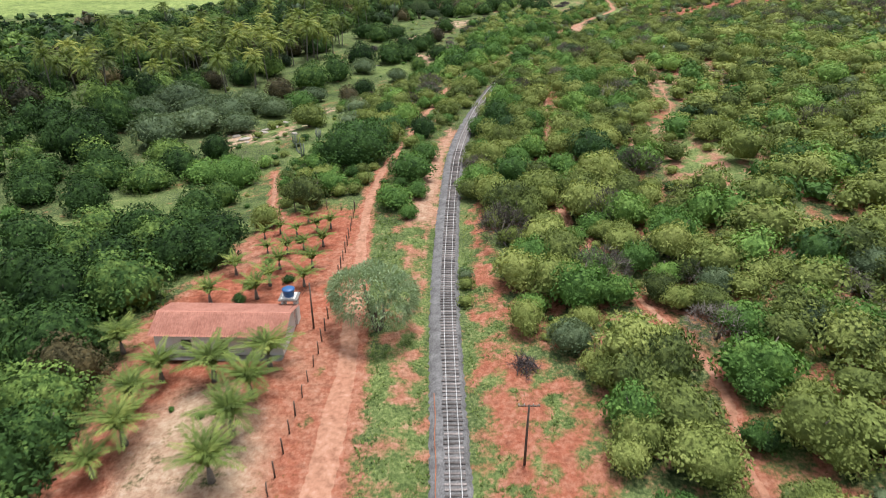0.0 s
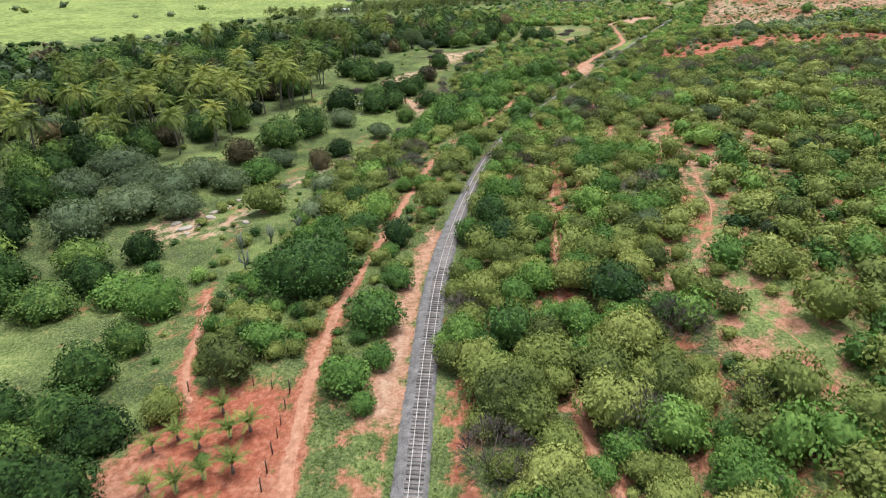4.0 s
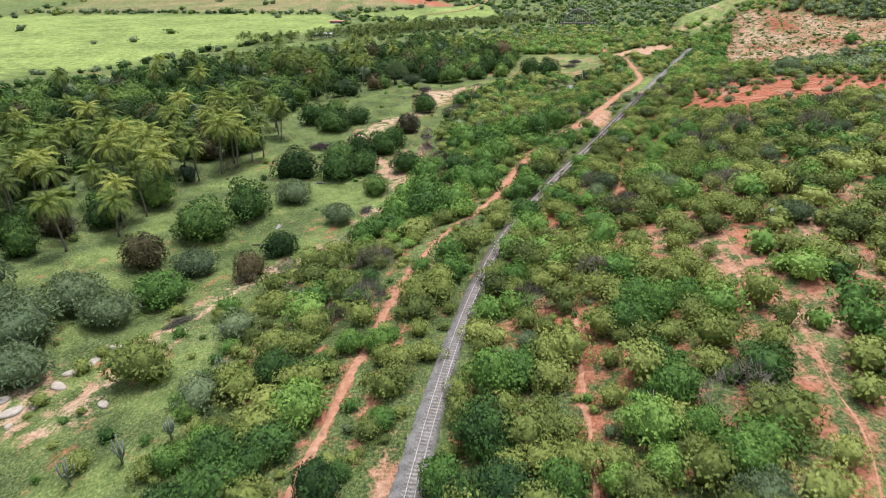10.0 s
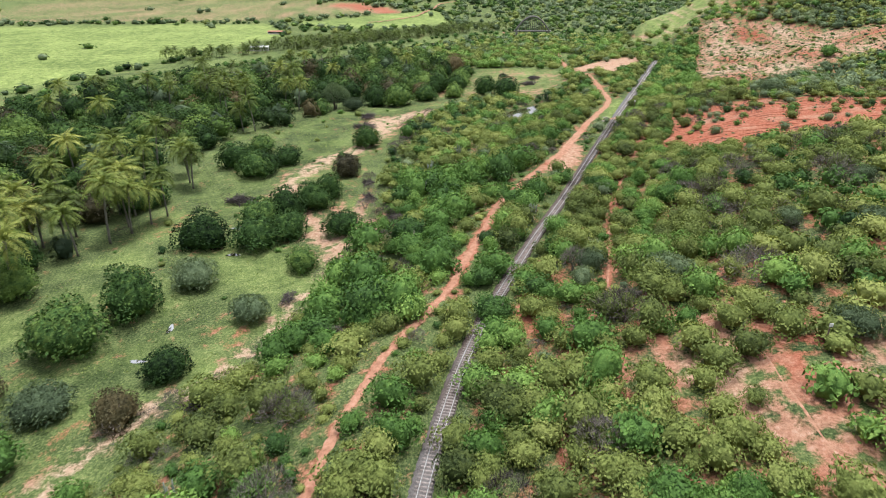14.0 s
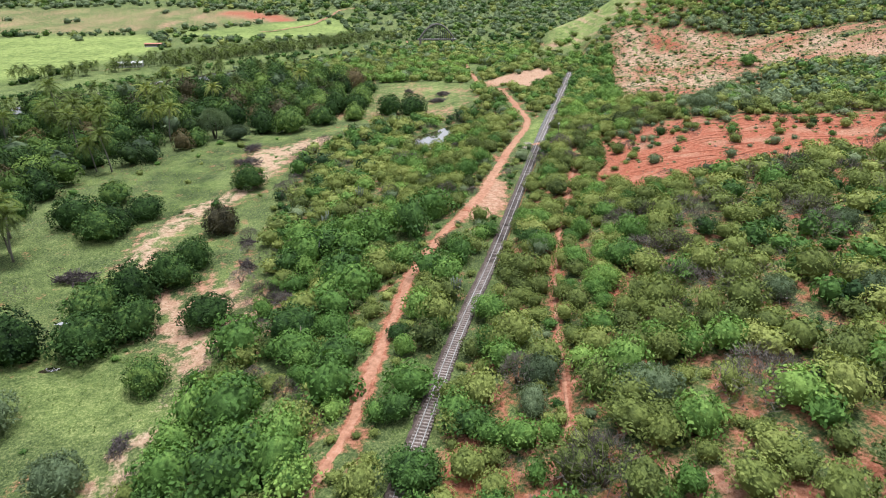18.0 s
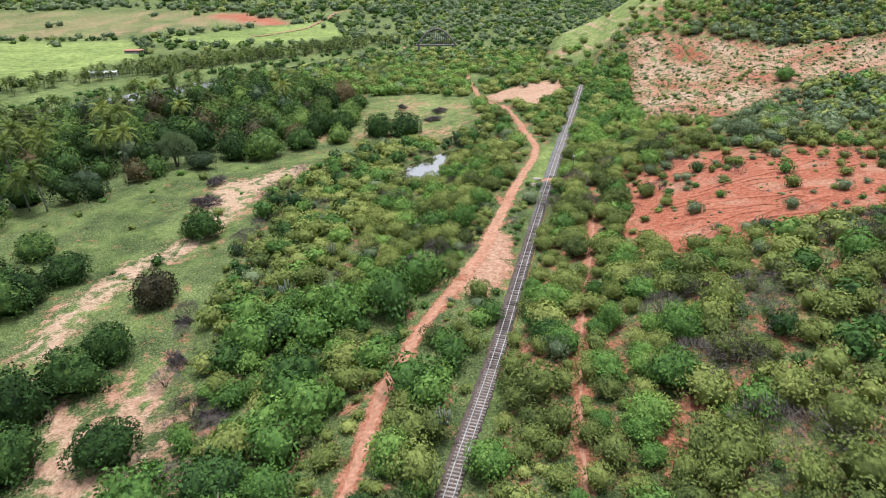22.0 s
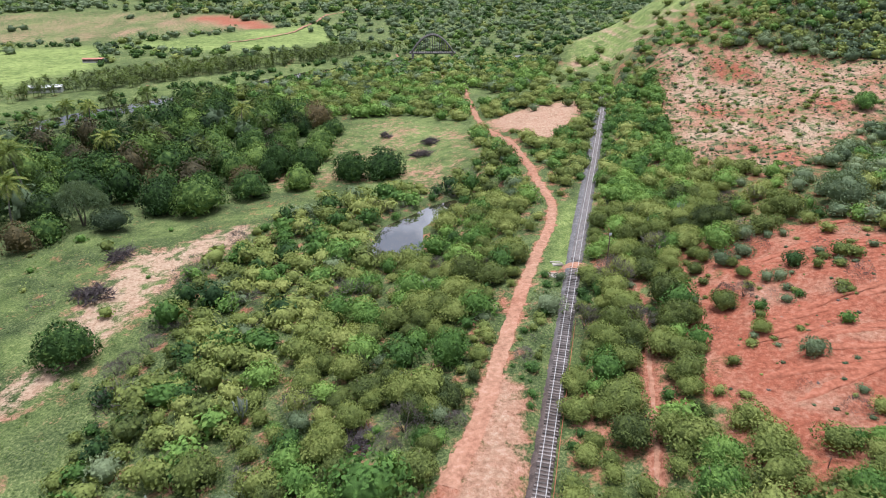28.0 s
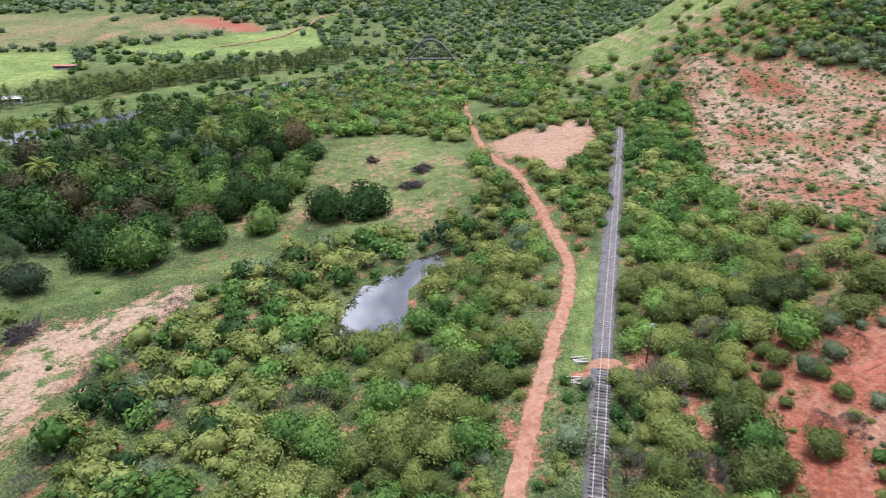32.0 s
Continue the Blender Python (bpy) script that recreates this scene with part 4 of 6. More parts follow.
CROWNS, STEMS, CLOSE_CROWNS, FAR_CROWNS = {}, {}, {}, {}
for n, (kind, spec) in enumerate(KINDS.items()):
    CROWNS[kind] = []
    for v in range(6):
        V, Q, T = crown_arrays(100 * n + v, **spec)
        CROWNS[kind].append(mesh_of("crown", V, [Q, T], LEAF[kind], np.full(len(V), 0.24 + 0.1 * v)))
    STEMS[kind] = [mesh_of("trunk", *(lambda a: (a[0], [a[1], a[2]]))(stems_arrays(100 * n + 50 + v, 6 if kind == "dry" else 3, spec["tall"] * 0.9, 0.025 if kind == "dry" else 0.04)), BARK) for v in range(2)]
    CLOSE_CROWNS[kind] = [crown_arrays(100 * n + 60 + v, **thinned(spec, 0.46, 1)) for v in range(8)]
    FAR_CROWNS[kind] = [crown_arrays(100 * n + 70 + v, **thinned(spec, 0.42 if kind in ("mango", "flush", "lime") else 0.15, 2 if kind in ("mango", "flush", "lime") else 1)) for v in range(6)]
TINY = [crown_arrays(900 + v, 30, 0.18, 8, 0.42, 1.2, 0.0, core=1) for v in range(6)]

WORDS = {
    "scrub": ("scrub_tree", "olive-green thorny scrub tree with a domed crown", "tree", "thorny scrub trees beside the railway"),
    "bright": ("green_shrub", "fresh bright-green leafy shrub among the scrub", "shrub", "bright green shrubs among the scrub"),
    "grey": ("mesquite_tree", "feathery grey-green tree with a drooping open crown", "tree", "feathery grey-green trees"),
    "dry": ("dry_bush", "grey-brown half-leafless bush of fine twigs", "bush", "leafless grey bushes"),
    "mango": ("mango_tree", "dense dark-green mango tree with a rounded crown", "tree", "mango trees of the grove"),
    "lime": ("mango_tree", "mango tree covered in fresh lime-green leaves", "tree", "mango trees of the grove"),
    "broad": ("broad_tree", "broad deep-green tree with a heaped crown", "tree", "broad trees beside the road"),
    "flush": ("mango_tree", "mango tree with reddish-brown young leaves", "tree", "mango trees of the grove"),
    "plume": ("mesquite_tree", "feathery pale-green tree with an airy open crown", "tree", "feathery grey-green trees"),
}


def plant(kind, x, y, r, tall=1.0, label="", seed=None):
    """One tree or bush: trunk and crown under an empty at its foot."""
    rs = np.random.default_rng(int(abs(x) * 131 + abs(y) * 977) if seed is None else seed)
    name, words, category, group = WORDS[kind]
    root = tagged(new(name), label or words, category, group)
    root.matrix_basis = Matrix.Translation((x, y, float(ground_at(x, y)) - 0.03)) @ Matrix.Rotation(rs.uniform(0, 6.283), 4, "Z") @ Matrix.Diagonal((r * rs.uniform(0.9, 1.15), r * rs.uniform(0.85, 1.1), r * tall * rs.uniform(0.92, 1.1), 1))
    part("trunk", STEMS[kind][rs.integers(2)], root)
    part("crown", CROWNS[kind][rs.integers(6)], root)
    return root


def thicket(name, rows, label, category="shrubs"):
    """Many plants of far or uncounted growth as one object. Rows: x, y, radius, tallness, kind index, tone."""
    by_kind = {}
    for row in rows:
        by_kind.setdefault(row[4], []).append(row)
    for kind, some in by_kind.items():
        rs = np.random.default_rng(len(some))
        leafy = kind.split("_")[-1]
        shapes = TINY if kind.startswith("tiny_") else CLOSE_CROWNS[leafy] if kind.startswith("close_") else FAR_CROWNS[leafy]
        some_v = [[] for _ in shapes]
        for row in some:
            some_v[rs.integers(len(shapes))].append(row)
        pieces, tints = [], []
        for (V, Q, T), group in zip(shapes, some_v):
            if not group:
                continue
            g = np.array([(q[0], q[1], q[2], q[3], q[5]) for q in group], float)
            a = rs.uniform(0, 6.283, len(g))
            c, s = np.cos(a)[:, None], np.sin(a)[:, None]
            r, h = g[:, 2:3], g[:, 2:3] * g[:, 3:4]
            wide = rs.uniform(0.84, 1.2, (len(g), 1))
            W = np.stack([(V[:, 0] * wide * c - V[:, 1] / wide * s) * r + g[:, 0:1], (V[:, 0] * wide * s + V[:, 1] / wide * c) * r + g[:, 1:2], V[:, 2] * h + ground_at(g[:, 0], g[:, 1])[:, None] - 0.1], -1)
            n, k = len(V), np.arange(len(g))[:, None, None]
            pieces.append((W.reshape(-1, 3), (Q[None] + k * n).reshape(-1, 4), (T[None] + k * n).reshape(-1, 3)))
            tints.append(np.repeat(g[:, 4], n))
        V, Q, T = join_arrays(pieces)
        ob = part(name, mesh_of(name, V, [Q, T], LEAF[leafy], np.concatenate(tints)))
        tagged(ob, label, category, kind="stuff")


# ---- palms ----
def frond_arrays(length, rise, drop, seed, leaflets=15, broad=0.034, reach=0.34):
    """A feathered palm frond along +x: a rib and a row of drooping leaflets on each side."""
    rs = np.random.default_rng(seed)
    t = np.linspace(0, 1, 6)
    P = np.stack([t * length * (1 - 0.16 * t), 0 * t, rise * np.sin(t * 1.9) * length * 0.5 - drop * t ** 2.2 * length], 1)
    rib = tube(P, np.linspace(0.03, 0.008, 6) * length / 3, 3)
    tt = np.linspace(0.14, 0.99, leaflets)
    base = np.stack([np.interp(tt, t, P[:, k]) for k in range(3)], 1)
    ahead = np.gradient(base, axis=0)
    ahead /= np.linalg.norm(ahead, axis=1)[:, None]
    V, Q = [], []
    for s in (-1, 1):
        ln = length * reach * np.sin(0.35 + tt * 2.5) * rs.uniform(0.85, 1.15, leaflets)
        tip = base + ahead * (ln * 0.55)[:, None] + np.stack([0 * ln, s * ln * 0.8, -ln * rs.uniform(0.25, 0.6, leaflets)], 1)
        w = length * broad
        mid = (base + tip) / 2 + [0, 0, 0.03 * length]
        quad = np.stack([base - ahead * w * 0.5, mid - ahead * w, tip, mid + ahead * w], 1)
        V.append(quad.reshape(-1, 3))
        Q.append(np.arange(leaflets * 4).reshape(-1, 4) + len(V[0]) * (len(V) - 1))
    return join_arrays([rib, (np.concatenate(V), np.concatenate(Q), np.zeros((0, 3), int))])


def turned(arr, az, up, at=(0, 0, 0)):
    m = np.array(Matrix.Rotation(az, 3, "Z") @ Matrix.Rotation(-up, 3, "Y"))
    return arr[0] @ m.T + np.array(at), arr[1], arr[2]


def palm_head(seed, fronds=19, length=3.1, leaflets=15):
    rs = np.random.default_rng(seed)
    out = []
    for k in range(fronds):
        lift = 1.25 - 1.95 * (k / fronds)
        f = frond_arrays(length * rs.uniform(0.85, 1.1), 0.5, 0.7, seed * 50 + k, leaflets, 0.03 if leaflets > 8 else 0.1, 0.3)
        out.append(turned(f, k * 2.4 + rs.uniform(-0.2, 0.2), lift + rs.uniform(-0.1, 0.1)))
    return join_arrays(out)


HEADS = [palm_head(31 + k) for k in range(3)]
HEAD_MESH = [mesh_of("crown", V, [Q, T], LEAF["palm"], np.full(len(V), 0.3 + 0.18 * k)) for k, (V, Q, T) in enumerate(HEADS)]
FAR_HEADS = [palm_head(61 + k, 11, 3.6, 5) for k in range(2)]


def palm_trunk(h, lean, seed):
    rs = np.random.default_rng(seed)
    z = np.linspace(-0.3, 1, 7)
    a = rs.uniform(0, 6.283)
    bend = lean * np.clip(z, 0, 1) ** 1.6
    rad = np.array([0.24, 0.19, 0.15, 0.14, 0.13, 0.125, 0.15])
    P = np.stack([bend * math.cos(a), bend * math.sin(a), np.where(z < 0, -0.3, z * h)], 1)
    return tube(P, rad, 7), P[-1]


TRUNKS = [palm_trunk(h, lean, 70 + k) for k, (h, lean) in enumerate(((5.5, 0.5), (6.5, 0.7), (7.5, 0.9)))]
TRUNK_MESH = [mesh_of("trunk", a[0], [a[1], a[2]], PALM_BARK, smooth=True) for a, _ in TRUNKS]


def coconut_palm(x, y, size=1.0, k=None, label="tall coconut palm with a slender grey trunk"):
    rs = np.random.default_rng(int(abs(x) * 31 + abs(y) * 57))
    k = rs.integers(3) if k is None else k
    root = tagged(new("coconut_palm"), label, "palm", "coconut palms of the grove")
    root.matrix_basis = Matrix.Translation((x, y, float(ground_at(x, y)))) @ Matrix.Rotation(rs.uniform(0, 6.283), 4, "Z") @ Matrix.Scale(size, 4)
    part("trunk", TRUNK_MESH[k], root)
    part("crown", HEAD_MESH[rs.integers(3)], root, at=Matrix.Translation(TRUNKS[k][1]) @ Matrix.Rotation(rs.uniform(0, 6.283), 4, "Z"))
    return root


FROND_MESH = [mesh_of("frond", *(lambda a: (a[0], [a[1], a[2]]))(frond_arrays(3.4, 0.6, 0.95, 500 + k, 32, 0.022, 0.25)), LEAF["young_palm"], None) for k in range(3)]
for me in FROND_MESH:
    me.attributes.new("tint", "FLOAT", "POINT").data.foreach_set("value", np.full(len(me.vertices), 0.5, np.float32))
STUMP_MESH = mesh_of("trunk", *(lambda a: (a[0], [a[1], a[2]]))(tube([(0, 0, -0.2), (0, 0, 0.45), (0.03, 0, 1.05), (0.03, 0.02, 1.5)], [0.3, 0.27, 0.2, 0.1], 8)), PALM_BARK)


def young_palm(x, y, size, fronds=18, label="young coconut palm with long arching fronds", group="young palms round the house"):
    rs = np.random.default_rng(int(abs(x) * 71 + abs(y) * 13))
    root = tagged(new("young_palm"), label, "palm", group)
    root.matrix_basis = Matrix.Translation((x, y, float(ground_at(x, y)))) @ Matrix.Rotation(rs.uniform(0, 6.283), 4, "Z") @ Matrix.Scale(size, 4)
    part("trunk", STUMP_MESH, root)
    for k in range(fronds):
        lift = 1.54 - 0.62 * (k / fronds)
        part("frond", FROND_MESH[rs.integers(3)], root, at=Matrix.Translation((0, 0, 1.3)) @ Matrix.Rotation(k * 2.4 + rs.uniform(-0.2, 0.2), 4, "Z") @ Matrix.Rotation(-lift, 4, "Y") @ Matrix.Scale(rs.uniform(0.85, 1.12), 4))
    return root

# ---- plants: single trees of the fields ----
PLACED = [(81, 348, 3.6)]


def put_tree(kind, x, y, r, tall=1.0, label=""):
    PLACED.append((x, y, r))
    return plant(kind, x, y, r, tall, label)


for x, y, r in ((-42, 68, 6.2), (-49, 66, 6.4), (-39.5, 79, 5.6), (-35, 80, 4.4), (-44, 56, 6.4), (-51, 50, 6.4), (-41, 47, 5.2), (-55, 60, 6.4), (-40.5, 36, 6.0), (-48, 38, 6.4), (-48, 77, 6.0), (-56, 72, 6.4), (-58, 50, 6.4), (-56, 40, 6.4), (-49, 30, 6.4), (-62, 62, 6.4), (-45, 86, 5.2), (-57, 84, 5.6), (-39, 41.5, 4.8), (-38, 31, 5.0)):
    put_tree("mango", x, y, r, 1.0, "dense dark-green mango tree shading the red yard")
put_tree("flush", -41, 52, 4.2, 1.15)
for x, y, r in ((-57, 213, 5.6), (-33, 207, 4.2), (-6.5, 313, 5.2)):
    put_tree("flush", x, y, r, 0.95, "mango tree with brownish young leaves in the grass")
for x, y, r in ((-29, 218, 4.4), (-49, 227, 7.0), (-42, 239, 6.6), (-12, 254, 4.4), (-24, 266, 5.6), (-36, 267, 6.4), (-13.5, 287, 5.4), (-10, 294, 5.0), (-19.5, 282, 6.2), (-25, 278, 6.4), (-17, 271, 5.6), (-4.5, 270, 4.6), (-36, 340, 5.4), (-34, 316, 6.2), (-2, 345, 5.4),
                (-41, 325, 6.4), (-32, 319, 6.0), (-26, 327, 5.2), (49, 428, 6.2), (58.5, 429, 6.6), (34, 424, 5.4), (21, 420, 5.8), (9, 412, 7.2), (-1, 417, 6.8), (46, 486, 4.8), (41, 470, 5.4)):
    put_tree("mango", x, y, r, 0.95, "rounded dark-green mango tree standing in the grass")
for x, y, r in ((-65, 182, 7.4), (-76, 160, 8.0), (-84, 198, 7.5), (-53, 189, 5.4), (-58, 171, 5.8), (-70, 172, 7.0), (-61, 194, 6.2), (-74, 187, 7.0), (-88, 182, 7.4), (-33, 248, 5.6), (-19, 234, 4.2), (-45, 210, 5.0), (-10, 404, 5.4)):
    put_tree("grey", x, y, r, 0.95)
for x, y, r in ((0.0, 284.6, 2.4), (5.3, 275.5, 2.6), (9.1, 269.9, 2.2), (0.4, 306, 2.0), (0.3, 299, 1.8), (5, 263.2, 2.0), (6.7, 338.6, 2.0), (8.2, 340.7, 1.8), (10.7, 345.2, 1.9), (20.7, 387.8, 2.2)):
    put_tree("dry", x, y, r, 1.0, "leafless grey bush of tangled twigs beside the sandy wash")
put_tree("scrub", -38, 169, 5.4, 1.0, "rounded dull-green tree standing alone in the grass")
put_tree("broad", -19, 125, 7.8, 1.0, "broad deep-green tree towering over the road")
put_tree("plume", -8.4, 61, 5.6, 1.05, "feathery pale-green tree with an airy crown beside the dirt road")
for x, y, r in ((-57, 148, 4.8), (-44.5, 114, 3.8), (-37, 91, 4.2), (-46, 105, 5.0), (-43, 94, 4.6), (-51.5, 94, 5.6), (-60, 97, 5.8), (-68, 90, 6.4), (-61, 136, 5.2), (-65, 127, 5.4), (-76, 128, 6.0), (-86, 120, 6.0), (-72, 114, 5.4), (-80, 138, 6.0), (-68, 145, 5.4), (-92, 132, 6.2)):
    put_tree("mango", x, y, r, 0.95)
put_tree("broad", -46, 127, 6.0, 0.85, "wide light-green tree beside the short path")
put_tree("bright", -54.5, 131.5, 5.0, 0.9, "light-green rounded tree at the edge of the grove")
put_tree("scrub", -30.4, 94.5, 2.8, 1.1)
put_tree("scrub", -25, 102, 4.4, 1.05, "large olive-green tree at the end of the yard")
put_tree("bright", -46.6, 197.5, 5.4, 0.95, "round light-green tree standing in the grass")
put_tree("plume", -18.5, 411, 5.6, 1.35, "tall pale grey tree with thin half-bare branches")
put_tree("grey", 140, 350, 5.4, 1.0)
put_tree("bright", 56, 324.5, 3.4, 1.1, "taller blue-green tree among the low scrub")
put_tree("bright", 130, 393, 4.6, 0.9)
put_tree("bright", 196, 408, 4.4, 0.8)
put_tree("bright", 24, 218, 3.4, 1.0)
put_tree("bright", -5.5, 103, 2.4, 1.0)
put_tree("bright", -6.5, 94, 1.9, 0.9)

# ---- plants: growth by area ----

def scatter(x0, x1, y0, y1, step, seed, jitter=0.42):
    rs = np.random.default_rng(seed)
    X, Y = np.meshgrid(np.arange(x0, x1, step), np.arange(y0, y1, step * 0.87))
    X = X + (np.arange(X.shape[0]) % 2)[:, None] * step / 2
    X, Y = X.ravel() + rs.uniform(-jitter, jitter, X.size) * step, Y.ravel() + rs.uniform(-jitter, jitter, X.size) * step
    return X, Y, rs


def keep_clear(X, Y, R):
    """Where a plant of radius R would stand free of tracks, roads, water, yard and the single trees."""
    d = X - track_x(Y)
    ok = (d > np.where((Y > 140) & (Y < 240), 0.3 + R * 0.52, 1.0 + R * 0.62)) | (d < np.where(Y > 225, -1.6, np.where(Y > 140, -0.9, -1.9)) - R * np.where(Y > 140, 0.52, 0.62)) | (Y > 468)
    for line, half in ((ROAD, 0.8), (ROAD_ON, 1.2), (PATH_RIGHT, -0.35), (OPEN_TRAIL, -0.3), (PATH_LEFT, 0.8), (FIELD_TRACK, 1.2)):
        dist, _ = near_line(X, Y, line)
        ok &= dist > half + R * (0.48 if line is PATH_RIGHT else 0.8) + (np.where(Y < 70, 0.9, np.where(Y > 300, 0.4, np.where(Y > 215, 0.1, 0))) if line is PATH_RIGHT else np.where((Y > 125) & (Y < 232), -1.0, 0) if line is ROAD else 0)
    for poly in (YARD, BANK, SAND_STRIP, WIDE_SAND, PALE_CLEARING, POND, GREEN_VERGE):
        ok &= soft_inside(X, Y, poly, 2.0) < 0.3
    ok &= near_line(X, Y, POND + POND[:1])[0] > R * 0.72
    for x, y, r in PLACED:
        ok &= np.hypot(X - x, Y - y) > (r + R) * 0.8
    return ok


GROWTH = []


def grow(X, Y, R, tall, kinds, tone):
    for row in zip(X, Y, R, tall, kinds, tone):
        GROWTH.append(row)


def mixed(rs, n, **shares):
    return rs.choice(list(shares), size=n, p=np.array(list(shares.values())) / sum(shares.values()))


# scrub on the upper side of the railway
X, Y, rs = scatter(2, 290, 18, 285, 4.3, 21, 0.44)
X2, Y2, _ = scatter(30, 290, 285, 480, 3.5, 121, 0.38)
X, Y = np.concatenate([X, X2]), np.concatenate([Y, Y2])
d = X - track_x(Y)
R = (1.9 + 2.4 * rs.random(len(X)) ** 1.25) * np.where(soft_inside(X, Y, RED_FIELD, 3) > 0.4, 0.68, 1.0) * np.where(Y < 105, 1.12, np.where(Y > 285, 0.8, 1.0)) * np.where(d < 6, 0.85, 1.0)
clump, gaps = patchy(X, Y, 26, 31), patchy(X, Y, 13, 32)
dense = np.where(d < 26, 1.0, 0.95) - 0.3 * (gaps > 0.65) * (d > 26)
dense = dense * (1 - 0.48 * soft_inside(X, Y, RED_OPEN, 4)) * (1 - 0.3 * soft_inside(X, Y, OPEN_GRASS, 4))
dense = np.where(soft_inside(X, Y, RED_FIELD, 3) > 0.4, np.where(Y > 318, 0.55, 0.16), dense)
dense = np.where(inside(X, Y, RED_HILL), 0.0, dense)
dense = dense * np.where((d > 25) & (Y > 335) & (Y < 395), 0.72, 1.0)
ok = (rs.random(len(X)) < dense) & keep_clear(X, Y, R) & (d > 2) & (d < 200)
kinds = mixed(rs, len(X), scrub=0.78, bright=0.16, grey=0.02, dry=0.04)
kinds = np.where((clump > 0.55) & (rs.random(len(X)) < 0.5), "bright", kinds)
kinds = np.where((d > 34) & (Y > 215) & (Y < 300) & (rs.random(len(X)) < 0.24), mixed(rs, len(X), dry=0.85, grey=0.15), kinds)
kinds = np.where((soft_inside(X, Y, RED_FIELD, 3) > 0.4) & (rs.random(len(X)) < 0.5), mixed(rs, len(X), dry=0.6, grey=0.4), kinds)
kinds = np.where((d < 24) & (Y > 370) & (rs.random(len(X)) < 0.6), "bright", kinds)
kinds = np.where((d > 48) & (Y > 338) & (rs.random(len(X)) < 0.7), "grey", kinds)
# beyond y 340 the leaf tone is raised to paint in distance haze
tone = np.clip(np.where(Y > 340, 0.74, 0.53) + 0.16 * clump + rs.normal(0, 0.2, len(X)), 0, 1)
grow(X[ok], Y[ok], R[ok], rs.uniform(0.85, 1.2, ok.sum()), kinds[ok], tone[ok])

# scrub on the lower side, between the washes, the road and the railway
X, Y, rs = scatter(-36, 90, 92, 300, 4.4, 22, 0.46)
X2, Y2, _ = scatter(-10, 146, 300, 502, 3.5, 122, 0.48)
X, Y = np.concatenate([X, X2]), np.concatenate([Y, Y2])
d = X - track_x(Y)
R = (1.5 + 2.7 * rs.random(len(X)) ** 1.35) * np.where(Y > 300, 0.86, 0.98)
clump = patchy(X, Y, 24, 41)
ok = (X > np.interp(Y, SCRUB_LEFT_Y + [502], SCRUB_LEFT_X + [100])) & (d < -2.5) & keep_clear(X, Y, R) & (soft_inside(X, Y, OPEN_FIELD, 4) < 0.4)
dense = np.where(d > road_centre(Y) - track_x(Y), np.where((Y > 305) & (Y < 385), 0.1, 0.92), 0.93)
dense = np.where((Y < 150) & (X < -18), 0.75, dense)
ok &= rs.random(len(X)) < dense
kinds = mixed(rs, len(X), scrub=0.66, bright=0.25, grey=0.04, dry=0.05)
kinds = np.where((Y < 150) & (rs.random(len(X)) < 0.3), "bright", kinds)
kinds = np.where((Y > 218) & (Y < 305) & (rs.random(len(X)) < 0.5), "bright", kinds)
# beyond y 320 tones pale eastward as painted haze; the west stays dark green
tone = np.clip(np.where(Y > 320, np.clip(0.36 + (X - 8) / 60, 0.36, 0.66), 0.52) + 0.16 * clump + rs.normal(0, 0.2, len(X)), 0, 1)
R = R * np.where((Y > 205) & (Y < 300) & (kinds == "bright"), 1.35, 1.0)
grow(X[ok], Y[ok], R[ok], rs.uniform(0.85, 1.2, ok.sum()), kinds[ok], tone[ok])

# the grove: mango, mixed trees and palms down to the river
X, Y, rs = scatter(-300, 60, 95, 570, 9.8, 23, 0.38)
R = (4.3 + 2.8 * rs.random(len(X)) ** 1.3) * np.where(inside(X, Y, PALM_GROVE), 0.82, 1.0)
ok = inside(X, Y, WOODS) & keep_clear(X, Y, R * 0.8) & (near_line(X, Y, RIVER)[0] > np.where((X > -85) & (X < -20) & (Y > 480), 34, 14))
grove = inside(X, Y, PALM_GROVE)
ok &= rs.random(len(X)) < np.where(grove, 0.72, 0.97)
kinds = mixed(rs, len(X), mango=0.76, flush=0.07, lime=0.1, grey=0.07)
tone = np.clip(0.4 + 0.2 * patchy(X, Y, 30, 51) + rs.normal(0, 0.26, len(X)), 0, 1)
grow(X[ok], Y[ok], R[ok], rs.uniform(0.9, 1.35, ok.sum()), kinds[ok], tone[ok])

# single low bushes in the fields below
X, Y, rs = scatter(-100, 20, 90, 400, 5.2, 24)
R = 0.6 + 1.9 * rs.random(len(X)) ** 2
ok = (X < np.interp(Y, SCRUB_LEFT_Y, SCRUB_LEFT_X)) & ~inside(X, Y, WOODS) & keep_clear(X, Y, R) & (rs.random(len(X)) < np.where((Y < 192) & (X > -52), 0.6, np.where(Y < 175, 0.35, 0.1)))
grow(X[ok], Y[ok], R[ok], rs.uniform(0.8, 1.1, ok.sum()), mixed(rs, len(X), scrub=0.4, bright=0.4, dry=0.2)[ok], np.clip(rs.normal(0.5, 0.15, ok.sum()), 0, 1))

